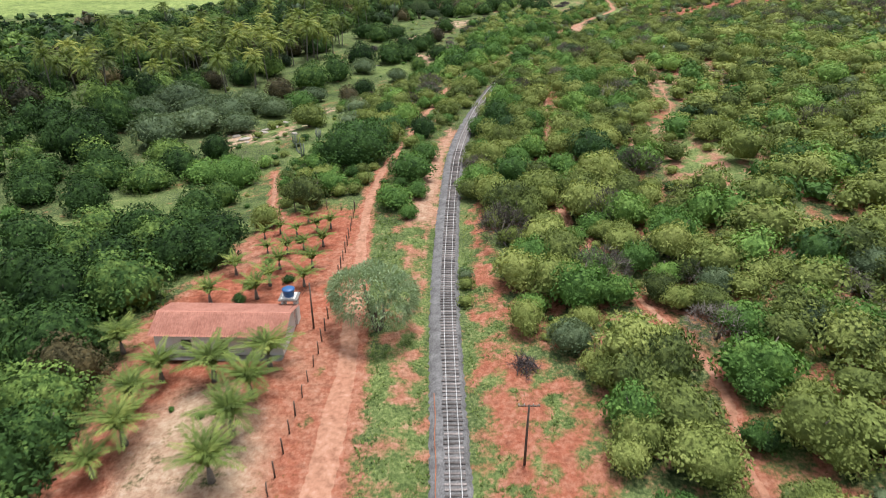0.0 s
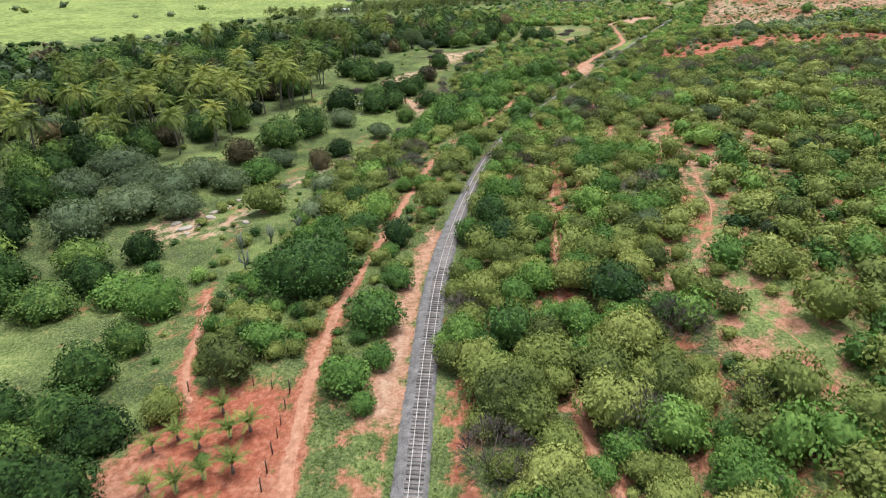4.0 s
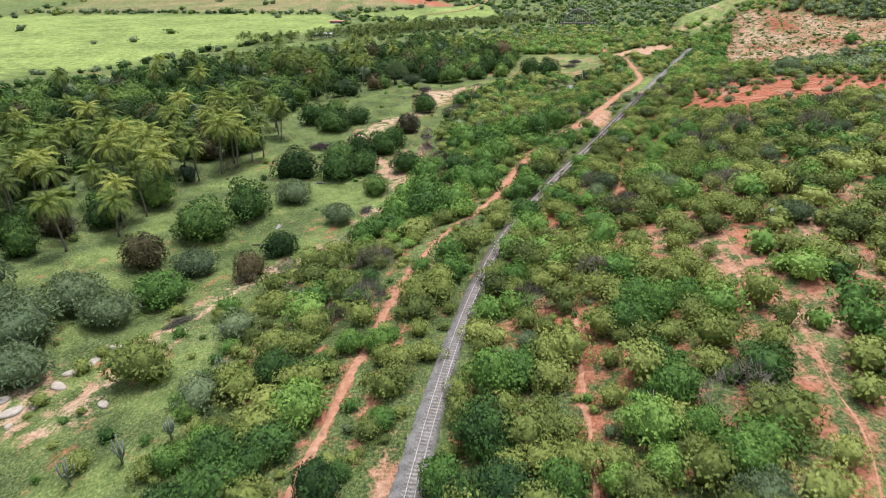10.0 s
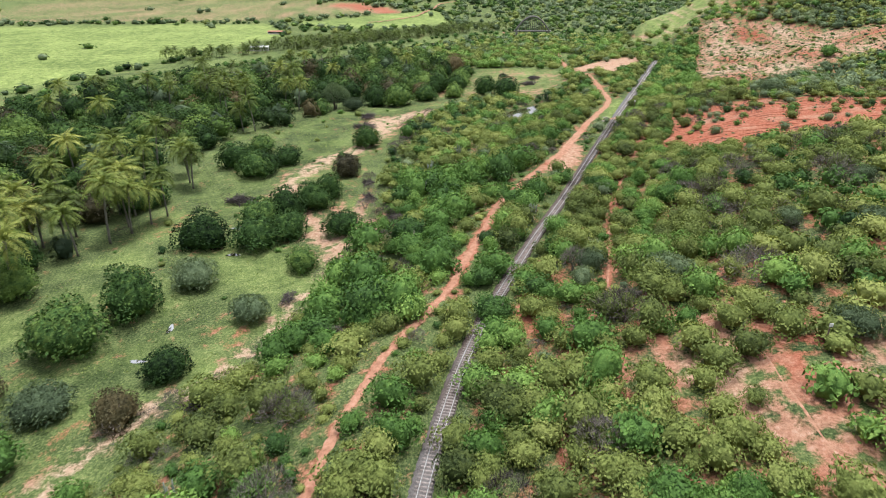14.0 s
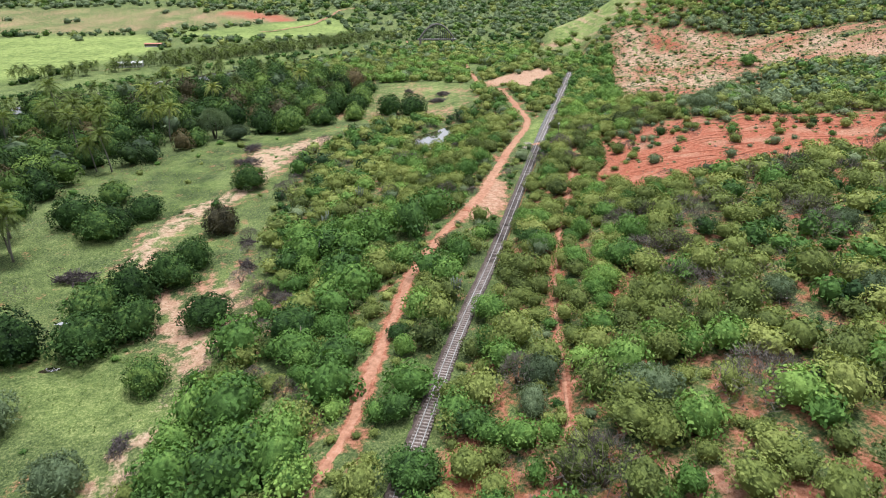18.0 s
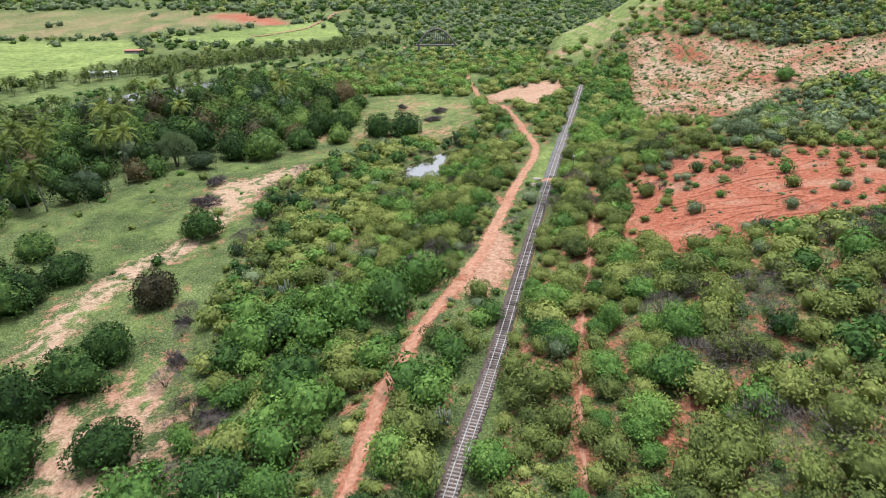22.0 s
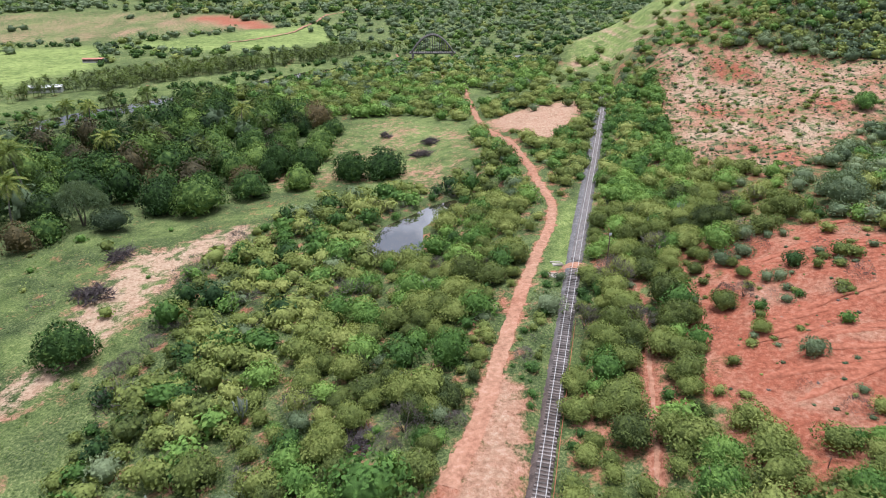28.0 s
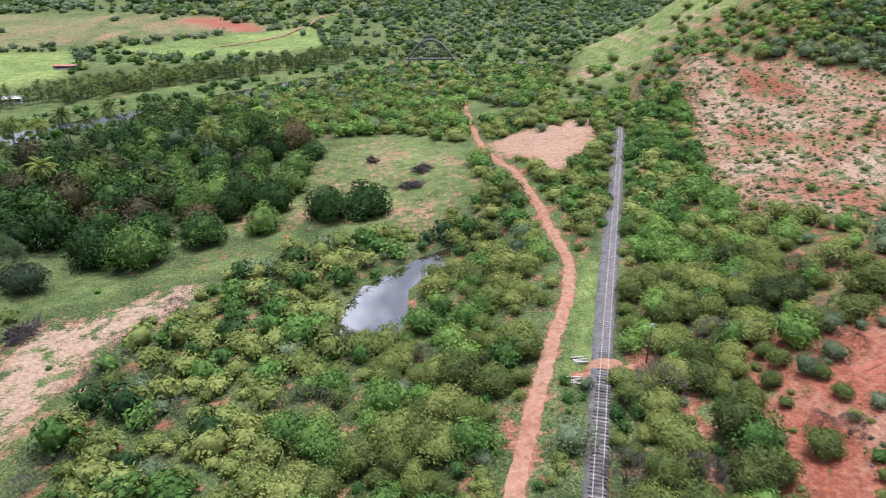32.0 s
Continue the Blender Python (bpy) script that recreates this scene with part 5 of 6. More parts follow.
# low dry shrubs on the bare slope and the red field
X, Y, rs = scatter(84, 300, 288, 520, 1.5, 25)
on_hill = inside(X, Y, RED_HILL)
R = 0.24 + 0.5 * rs.random(len(X)) ** 2 + np.where(rs.random(len(X)) < np.where(on_hill, 0.05, 0.16), np.where(on_hill, 0.8, 0.65), 0)
ok = (on_hill & (rs.random(len(X)) < 0.72 + 0.3 * patchy(X, Y, 18, 55))) | (inside(X, Y, RED_FIELD) & (rs.random(len(X)) < 0.2 + 0.15 * patchy(X, Y, 20, 56)))
ok &= keep_clear(X, Y, R)
kinds = mixed(rs, len(X), scrub=0.3, grey=0.45, dry=0.25)
kinds = np.array(["tiny_" + str(kind) if r < 0.55 else str(kind) for kind, r in zip(kinds, R)])
kinds = np.where(R > 0.9, mixed(rs, len(X), scrub=0.45, grey=0.25, bright=0.1, dry=0.2), kinds)
grow(X[ok], Y[ok], R[ok], rs.uniform(0.6, 0.95, ok.sum()), kinds[ok], rs.uniform(0.3, 0.7, ok.sum()))

# low growth between the road and the railway, and grey bushes along the washes
X, Y, rs = scatter(48, 86, 292, 372, 1.9, 45)
R = 0.35 + 1.2 * rs.random(len(X)) ** 2
d = X - track_x(Y)
ok = (d < -2.0 - R) & (X > road_centre(Y) + 1.9 + R * 0.8) & (soft_inside(X, Y, WIDE_SAND, 2) < 0.4) & (rs.random(len(X)) < np.where(Y < 343, 0.65, 0.15)) & (np.hypot(X - 81, Y - 348) > 3.5)
grow(X[ok], Y[ok], R[ok], rs.uniform(0.7, 1.0, ok.sum()), mixed(rs, len(X), scrub=0.5, bright=0.3, dry=0.2)[ok], np.full(ok.sum(), 0.5))
rs = np.random.default_rng(46)
Y = np.concatenate([rs.uniform(205, 300, 46), rs.uniform(345, 395, 18)])
X = np.interp(Y, SCRUB_LEFT_Y, SCRUB_LEFT_X) - rs.uniform(-1.5, 3.0, len(Y))
R = rs.uniform(0.9, 2.1, len(Y))
ok = np.all([np.hypot(X - x, Y - y) > r * 0.8 for x, y, r in PLACED], 0)
grow(X[ok], Y[ok], R[ok], rs.uniform(0.8, 1.1, ok.sum()), np.array(["dry"] * ok.sum()), np.full(ok.sum(), 0.4))

# close growth between the short path and the road
X, Y, rs = scatter(-35, -14, 98, 152, 2.9, 49)
R = 0.9 + 1.5 * rs.random(len(X)) ** 1.4
dist_road, _ = near_line(X, Y, ROAD)
ok = keep_clear(X, Y, R * 0.7) & (rs.random(len(X)) < 0.8) & (dist_road > R * 0.7 + 0.8) & (X > np.interp(Y, [98, 133, 152], [-34, -38, -24]))
grow(X[ok], Y[ok], R[ok], rs.uniform(0.9, 1.25, ok.sum()), mixed(rs, ok.sum(), scrub=0.5, bright=0.45, dry=0.05), np.clip(rs.normal(0.5, 0.16, ok.sum()), 0, 1))

# small shrubs in the gaps between the large ones
X, Y, rs = scatter(-34, 150, 30, 345, 2.5, 47)
R = rs.uniform(0.7, 1.5, len(X))
d = X - track_x(Y)
left = (d < -2.5) & (X > np.interp(Y, SCRUB_LEFT_Y, SCRUB_LEFT_X)) & (Y > 95)
ok = (left | (d > 2.2) & (d < 75)) & keep_clear(X, Y, R) & (rs.random(len(X)) < np.where(left, 0.6, np.where(d < 26, 0.85, 0.4)))
ok &= (soft_inside(X, Y, RED_FIELD, 3) < 0.4) & ((soft_inside(X, Y, RED_OPEN, 3) < 0.4) | (rs.random(len(X)) < 0.12)) & ((soft_inside(X, Y, OPEN_GRASS, 3) < 0.4) | (rs.random(len(X)) < 0.5))
X, Y, R = X[ok], Y[ok], R[ok]
stand_x, stand_y, stand_r = (np.array([row[k] for row in GROWTH], float) for k in range(3))
ok = np.array([bool(np.all(np.hypot(stand_x - x, stand_y - y) > (stand_r + r) * 0.78)) for x, y, r in zip(X, Y, R)])
rs = np.random.default_rng(48)
grow(X[ok], Y[ok], R[ok], rs.uniform(0.8, 1.1, ok.sum()), mixed(rs, ok.sum(), scrub=0.6, bright=0.29, grey=0.04, dry=0.07), np.clip(rs.normal(0.5, 0.13, ok.sum()), 0, 1))

# the nearest plants of each kind stand singly, the rest as one growth
TAKE = {"scrub": 290, "bright": 150, "grey": 40, "dry": 60, "mango": 130, "flush": 30, "lime": 30}
spans = {"scrub": ((20, 130), (300, 372)), "bright": ((20, 175), (240, 300)), "grey": ((20, 400),), "dry": ((20, 400),), "mango": ((150, 330), (400, 520)), "flush": ((95, 520),), "lime": ((95, 520),)}
rest = []
for row in GROWTH:
    x, y, r, tall, kind, tone = row
    off = abs(x - float(track_x(y)))
    if kind.startswith("tiny_"):
        rest.append(row)
    elif TAKE[kind] > 0 and r > 1.3 and any(a < y < b for a, b in spans[kind]) and off < (120 if kind in ("mango", "flush", "lime", "grey") else 34):
        TAKE[kind] -= 1
        plant(kind, x, y, r, tall)
    elif x < -170 or off > (105 if y < 345 else 80) and kind not in ("dry", "mango", "flush", "lime"):
        rest.append((x, y, r, tall, "tiny_" + kind, tone))
    elif r > 3.6 or r > 1.5 and off < 46 and y < 395:
        rest.append((x, y, r, tall, "close_" + kind, tone))
    else:
        rest.append(row)
thicket("scrub_growth", [q for q in rest if q[4].split("_")[-1] in ("scrub", "bright", "grey", "dry")], "dense thorny scrub covering the valley sides")
thicket("grove_growth", [q for q in rest if q[4].split("_")[-1] in ("mango", "flush", "lime")], "dark mango grove along the river", "trees")

# ---- far woods ----
# raised tones and the large grey share put distance haze into leaf colour
far = []
X, Y, rs = scatter(-60, 260, 475, 700, 6.2, 26)
R = rs.uniform(2.8, 4.6, len(X))
hill = (X - track_x(Y) > -30) & (Y > 470) & (Y < 630) & ~inside(X, Y, RED_HILL)
hill |= inside(X, Y, FAR_WOODS) & (X - track_x(Y) > -24) & (Y > 540)
ok = (inside(X, Y, FAR_WOODS) | hill) & (soft_inside(X, Y, REED_BELT, 2) < 0.5) & (near_line(X, Y, RIVER)[0] > 12) & (near_line(X, Y, ROAD_ON)[0] > 3) & (rs.random(len(X)) < np.where(hill, np.where((Y > 528) & (X - track_x(Y) < 52), np.where(Y > 570, 0.06, 0.25), 0.85), 0.97))
R = R * np.where(hill, 0.7, 1.0)
tone = np.clip(0.62 + 0.15 * patchy(X, Y, 40, 61) + rs.normal(0, 0.18, len(X)), 0, 1)
far += list(zip(X[ok], Y[ok], R[ok], rs.uniform(0.8, 1.1, ok.sum()), np.where(Y < 590, mixed(rs, len(X), scrub=0.5, bright=0.4, grey=0.1), mixed(rs, len(X), tiny_scrub=0.45, tiny_bright=0.4, tiny_grey=0.15))[ok], tone[ok]))
X, Y, rs = scatter(200, 380, 300, 640, 4.8, 27)
R = rs.uniform(1.9, 3.2, len(X))
ok = (X - track_x(Y) > 60) & ~inside(X, Y, RED_HILL) & ~inside(X, Y, RED_FIELD)
far += list(zip(X[ok], Y[ok], R[ok], rs.uniform(0.8, 1.1, ok.sum()), mixed(rs, len(X), tiny_scrub=0.75, tiny_bright=0.25)[ok], np.clip(0.55 + rs.normal(0, 0.2, ok.sum()), 0, 1)))
X, Y, rs = scatter(-420, 600, 560, 1300, 11.5, 28)
R = rs.uniform(3.2, 5.6, len(X)) * np.where(Y > 900, 1.3, 1)
belt = patchy(X, Y, 170, 71)
field = inside(X, Y, PASTURE) | inside(X, Y, PASTURE_FAR) | inside(X, Y, PLOUGHED)
ok = ~field & (Y > 690) & (near_line(X, Y, RIVER)[0] > 14) & (rs.random(len(X)) < np.where(X > 110, 0.95, np.where(belt > 0, 0.8, 0.35)))
ok |= field & (rs.random(len(X)) < 0.02)
far += list(zip(X[ok], Y[ok], R[ok], rs.uniform(0.7, 1.0, ok.sum()), mixed(rs, len(X), tiny_mango=0.35, tiny_scrub=0.1, tiny_grey=0.55)[ok], np.clip(0.6 + rs.normal(0, 0.2, ok.sum()), 0, 1)))
X, Y, rs = scatter(-650, 900, 1290, 1900, 32.0, 29)
R = rs.uniform(10, 18, len(X))
ok = rs.random(len(X)) < 0.9
far += list(zip(X[ok], Y[ok], R[ok], rs.uniform(0.4, 0.7, ok.sum()), mixed(rs, len(X), tiny_mango=0.3, tiny_grey=0.7)[ok], np.clip(0.6 + rs.normal(0, 0.18, ok.sum()), 0, 1)))
# green belt on both banks of the river
X, Y, rs = scatter(-300, 260, 360, 760, 5.0, 30)
bank_gap = near_line(X, Y, RIVER)[0]
ok = (bank_gap > 9.5) & (bank_gap < 21) & (rs.random(len(X)) < np.where(soft_inside(X, Y, REED_BELT, 2) > 0.5, 0.5, 0.7)) & (near_line(X, Y, ROAD_ON)[0] > 4)
far += list(zip(X[ok], Y[ok], rs.uniform(1.6, 3.2, ok.sum()), rs.uniform(0.8, 1.1, ok.sum()), mixed(rs, len(X), tiny_mango=0.4, tiny_bright=0.6)[ok], np.clip(rs.normal(0.5, 0.15, ok.sum()), 0, 1)))
# hedgerows between the far fields
for line in ([(-420, 780), (-174, 780), (-100, 764), (-42, 734)], [(-100, 762), (-84, 676)], [(14, 853), (54, 890), (60, 764)], [(-420, 392), (-258, 414), (-186, 446), (-146, 530), (-112, 604)]):
    pts = np.array(line, float)
    run = np.concatenate([[0], np.cumsum(np.hypot(*np.diff(pts, axis=0).T))])
    s = np.arange(0, run[-1], 5.5)
    for x, y in zip(np.interp(s, run, pts[:, 0]) + RNG.normal(0, 2, len(s)), np.interp(s, run, pts[:, 1]) + RNG.normal(0, 2, len(s))):
        if RNG.random() < 0.85:
            far.append((x, y, RNG.uniform(2.4, 4.2), 0.9, "tiny_mango" if RNG.random() < 0.5 else "tiny_grey", float(np.clip(RNG.normal(0.4, 0.15), 0, 1))))
thicket("far_woods", far, "distant woods and hedgerows of the valley", "trees")

# ---- palms ----
singles = [(-79, 227), (-69, 227), (-70, 232), (-68, 240), (-77, 219), (-83, 248), (-53, 282), (-52, 312), (-72, 277), (-51, 378), (-46, 376), (-34, 410), (-56, 277), (-51, 288), (-67, 292), (-50, 308), (-88, 240), (-95, 245), (-53, 517), (-45, 516), (-34, 514), (-28, 541), (13, 494), (-15, 464), (-10, 462), (-24, 459)]
for x, y in singles:
    coconut_palm(x, y, 1.55)
X, Y, rs = scatter(-150, -30, 195, 460, 9.8, 33, 0.4)
ok = (inside(X, Y, PALM_GROVE) & (rs.random(len(X)) < 0.85)) | (inside(X, Y, PALM_BAND) & (rs.random(len(X)) < 0.3)) | (inside(X, Y, WOODS) & (rs.random(len(X)) < 0.1))
order = [n for n in np.where(ok)[0] if min(math.hypot(X[n] - a, Y[n] - b) for a, b in singles) > 3.5]
for n in order[:230]:
    coconut_palm(float(X[n]), float(Y[n]), float(rs.uniform(1.5, 1.9)))
pieces, tints = [], []
X, Y, rs = scatter(-200, 130, 400, 720, 4.6, 34)
ok = inside(X, Y, RIVER_PALMS) | (inside(X, Y, WOODS) & (Y > 440) & (rs.random(len(X)) < 0.05)) | ((near_line(X, Y, [(-130, 560), (-88, 598), (-56, 634), (0, 666), (65, 708), (92, 716)])[0] < 13) & (rs.random(len(X)) < 0.42))
for x, y in zip(X[ok], Y[ok]):
    h = rs.uniform(3.0, 5.0) if y > 560 else rs.uniform(6, 8)
    z = float(ground_at(x, y))
    V, Q, T = FAR_HEADS[rs.integers(2)]
    m = np.array(Matrix.Rotation(rs.uniform(0, 6.283), 3, "Z"))
    pieces.append((V @ m.T + [x, y, z + h], Q, T))
    tv, tq, tt = tube([(x, y, z - 0.2), (x + 0.2, y, z + h * 0.5), (x, y, z + h)], [0.1, 0.08, 0.07], 3)
    pieces.append((tv, tq, tt))
    tints += [np.full(len(V), rs.uniform(0.2, 0.7)), np.full(len(tv), 0.5)]
V, Q, T = join_arrays(pieces)
tagged(part("far_palms", mesh_of("far_palms", V, [Q, T], LEAF["palm"], np.concatenate(tints))), "distant coconut palms along the river", "palms", kind="stuff")

# ---- house and yard ----
def arrays_mesh(name, arr, mat, smooth=False):
    return mesh_of(name, arr[0], [arr[1], arr[2]], mat, smooth=smooth)


def tile_slope(name, width, run, drop, mat):
    """A roof slope of half-round clay tiles in stepped courses; from the ridge at y 0 down to y -run."""
    cols, courses = int(width / 0.28) * 4, int(run / 0.38)
    xs = np.linspace(0, width, cols + 1)
    rows = []
    for c in range(courses):
        for f, lift in ((0.0, 0.0), (0.98, 0.045)):
            s = (c + f) / courses
            rows.append(np.stack([xs, np.full(len(xs), -run * s), -drop * s + 0.15 * np.abs(np.sin(xs / 0.28 * math.pi)) + lift * 0.5], -1))
    V = np.stack(rows).reshape(-1, 3)
    n = len(xs)
    i, j = np.meshgrid(np.arange(len(rows) - 1), np.arange(n - 1), indexing="ij")
    Q = np.stack([i * n + j, (i + 1) * n + j, (i + 1) * n + j + 1, i * n + j + 1], -1).reshape(-1, 4)
    return mesh_of(name, V, [Q], mat)


def gable(name, depth_front, depth_back, eave_f, eave_b, ridge, thick, mat):
    bm = bmesh.new()
    prof = [(-depth_front, 0), (depth_back, 0), (depth_back, eave_b), (0, ridge), (-depth_front, eave_f)]
    a = [bm.verts.new((0, y, z)) for y, z in prof]
    b = [bm.verts.new((thick, y, z)) for y, z in prof]
    bm.faces.new(a[::-1]), bm.faces.new(b)
    for k in range(5):
        bm.faces.new((a[k], a[(k + 1) % 5], b[(k + 1) % 5], b[k]))
    return from_bm(name, bm, mat)


def build_house():
    z = float(ground_at(-26, 59)) - 0.1
    root = tagged(new("house"), "long whitewashed farmhouse under a clay-tile roof", "house")
    root.matrix_basis = Matrix.Translation((-33.2, 58.9, z)) @ Matrix.Rotation(radians(-1.0), 4, "Z")
    W, front, back = 15.0, 2.9, 3.0
    for x in (0.25, W - 0.4):
        part("wall", gable("wall", front, back, 2.7, 2.75, 3.78, 0.15, PLASTER), root, at=Matrix.Translation((x, 0, 0)))
    # front wall in pieces round a recessed porch door, a second door and two windows
    for x0, x1, z0, z1 in ((0.4, 3.2, 0, 2.68), (3.2, 4.4, 0, 0.95), (3.2, 4.4, 2.1, 2.68), (4.4, 7.6, 0, 2.75), (7.6, 8.5, 2.15, 2.75), (8.5, 11.2, 0, 2.75), (11.2, 12.4, 0, 0.95), (11.2, 12.4, 2.1, 2.75), (12.4, W - 0.4, 0, 2.75)):
        part("wall", block("wall", (x1 - x0, 0.16, z1 - z0), PLASTER, ((x0 + x1) / 2, -front + 0.08, z0), 0.0), root)
    part("wall", block("wall", (W - 0.8, 0.16, 2.75), PLASTER, (W / 2, back - 0.08, 0), 0.0), root)
    for x in (3.8, 11.8):
        # dark panel in the opening: the unlit room put into colour
        win = part("window", block("window", (1.12, 0.05, 1.1), ROOM_SHADE_AND_CABLE, (x, -front + 0.12, 0.97), 0.01), root, "dark wooden-shuttered window")
        part("sill", block("sill", (1.3, 0.2, 0.06), CONCRETE, (x, -front - 0.03, 0.88), 0.01), win)
    # no door leaf: a dark sheet paints the shade inside
    part("door", block("door", (0.88, 0.05, 2.12), ROOM_SHADE_AND_CABLE, (8.05, -front + 0.13, 0.0), 0.01), root, "dark open doorway")
    part("roof", tile_slope("roof", W + 0.6, 3.4, 1.2, CLAY), root, "front slope of salmon-red clay tiles", at=Matrix.Translation((-0.3, 0, 3.9)))
    part("roof", tile_slope("roof", W + 0.6, 3.7, 1.15, CLAY), root, "back slope of salmon-red clay tiles", at=Matrix.Translation((W + 0.3, 0, 3.9)) @ Matrix.Rotation(math.pi, 4, "Z"))
    ridge = mesh_of("ridge", np.array([(x, 0.16 * math.cos(a), 3.88 + 0.14 * math.sin(a) + 0.02 * (k % 2)) for k, x in enumerate(np.linspace(-0.3, W + 0.3, 41)) for a in np.linspace(-0.3, math.pi + 0.3, 6)]),
                    [np.array([(k * 6 + j, k * 6 + j + 1, k * 6 + j + 7, k * 6 + j + 6) for k in range(40) for j in range(5)])], CLAY)
    part("ridge", ridge, root)
    part("porch_slab", block("porch_slab", (W - 0.4, 1.1, 0.14), CONCRETE, (W / 2, -front - 0.58, 0), 0.02), root)
    return z


HOUSE_Z = build_house()

stand = tagged(new("tank_stand"), "whitewashed masonry stand with a concrete slab", "stand")
stand.matrix_basis = Matrix.Translation((-19.1, 62.85, HOUSE_Z))
for sx in (-0.75, 0.75):
    part("pier", block("pier", (0.3, 1.5, 3.5), PLASTER, (sx, 0, 0), 0.02), stand)
part("slab", block("slab", (2.3, 2.0, 0.16), CONCRETE, (0, 0, 3.5), 0.03), stand)
part("slab", block("slab", (1.7, 1.6, 0.12), PLASTER, (0, 0, 3.66), 0.03), stand)


def lathe(name, prof, mat, sides=20):
    a = np.arange(sides) * 2 * math.pi / sides
    V = np.array([(r * math.cos(t), r * math.sin(t), z) for r, z in prof for t in a])
    Q = np.array([(i * sides + j, i * sides + (j + 1) % sides, (i + 1) * sides + (j + 1) % sides, (i + 1) * sides + j) for i in range(len(prof) - 1) for j in range(sides)])
    return mesh_of(name, V, [Q], mat, smooth=True)


tank = tagged(new("water_tank"), "round blue plastic water tank with a domed lid", "water tank")
tank.matrix_basis = Matrix.Translation((-19.1, 62.85, HOUSE_Z + 3.78))
part("body", lathe("body", [(0.0, 0.0), (0.58, 0.0), (0.62, 0.05), (0.66, 0.4), (0.69, 0.42), (0.69, 0.47), (0.70, 0.8), (0.74, 0.82), (0.74, 0.88), (0.70, 0.9)], TANK_BLUE), tank)
part("lid", lathe("lid", [(0.78, 0.84), (0.79, 0.92), (0.6, 1.0), (0.3, 1.07), (0.0, 1.09)], TANK_BLUE), tank, "light-blue domed lid")

for x, y, s in ((-25, 51.5, 1.2), (-31, 52, 1.0), (-32, 47.5, 1.1), (-30.5, 42, 1.2), (-20, 48, 1.15), (-20.5, 43, 1.2), (-20.5, 37, 1.2), (-19.5, 53.5, 1.15), (-32, 38.5, 0.9), (-37.5, 57, 1.1)):
    young_palm(x, y, s * 1.0, 15)
for x, y, s in ((-30, 76, 0.62), (-31, 68, 0.72), (-25, 68.5, 0.72), (-24, 77, 0.62), (-24, 82, 0.55), (-24.3, 72.5, 0.66), (-19.5, 72, 0.62), (-19.3, 77, 0.66), (-29, 88, 0.45), (-27, 90, 0.5), (-24, 88.5, 0.5), (-21, 90, 0.55), (-19, 91, 0.55), (-19.2, 85, 0.6),
                (-22, 84, 0.5), (-27, 82, 0.45), (-29.5, 94, 0.45), (-23.5, 95, 0.5)):
    young_palm(x, y, s * 1.3, 9, "small young palm planted in the red yard", "young palms planted in rows")
for x, y, r in ((-27, 72, 1.0), (-22, 73.5, 0.9), (-27, 67.5, 1.2), (-23, 86.5, 0.9), (-26, 79, 0.7), (-24.5, 45.5, 0.55), (-28, 47, 0.4)):
    plant("bright", x, y, r, 0.9, "low green shrub in the red yard")


def post_mesh(h, r, seed):
    rs = np.random.default_rng(seed)
    return arrays_mesh("post", tube([(0, 0, -0.3), (rs.normal(0, 0.02), rs.normal(0, 0.02), h * 0.5), (rs.normal(0, 0.05), rs.normal(0, 0.05), h)], [r, r * 0.95, r * 0.8], 6), POST_WOOD)


POSTS = [post_mesh(1.5 + 0.12 * k, 0.07 + 0.008 * k, 300 + k) for k in range(4)]


def fence(line, gap, label, strands=(0.45, 0.85, 1.2), scale=1.0, seed=1):
    rs = np.random.default_rng(seed)
    pts = np.array(line, float)
    run = np.concatenate([[0], np.cumsum(np.hypot(*np.diff(pts, axis=0).T))])
    s = np.arange(0, run[-1] + 0.01, gap)
    s = s + rs.normal(0, gap * 0.06, len(s))
    X, Y = np.interp(s, run, pts[:, 0]), np.interp(s, run, pts[:, 1])
    Z = ground_at(X, Y)
    root = tagged(new("fence"), label, "fence")
    for x, y, z in zip(X, Y, Z):
        part("post", POSTS[rs.integers(4)], root, at=Matrix.Translation((x, y, z)) @ Matrix.Rotation(rs.uniform(0, 6.28), 4, "Z") @ Matrix.Rotation(rs.normal(0, 0.05), 4, "X") @ Matrix.Scale(scale, 4))
    for h in strands:
        part("wire", arrays_mesh("wire", tube(np.stack([X, Y, Z + h * scale], 1), 0.006, 3), RUST), root)


fence([(-15.2, 30), (-15, 45), (-14.6, 55), (-15, 70), (-15.4, 84), (-16, 98)], 2.6, "row of rough wooden posts strung with wire")
fence([(-16, 98), (-24, 101), (-32, 99)], 2.8, "wire fence on thin wooden posts behind the yard", seed=2)
fence([(109, 346), (115, 353), (118, 361), (121, 369), (124, 377)], 1.3, "close-set dark wooden posts of a stock pen", (0.5, 1.0), 0.95, seed=3)
fence([(86, 292), (96, 287), (112, 289), (132, 287)], 3.2, "broken wire fence along the red field", (0.5, 1.0), 0.9, seed=4)


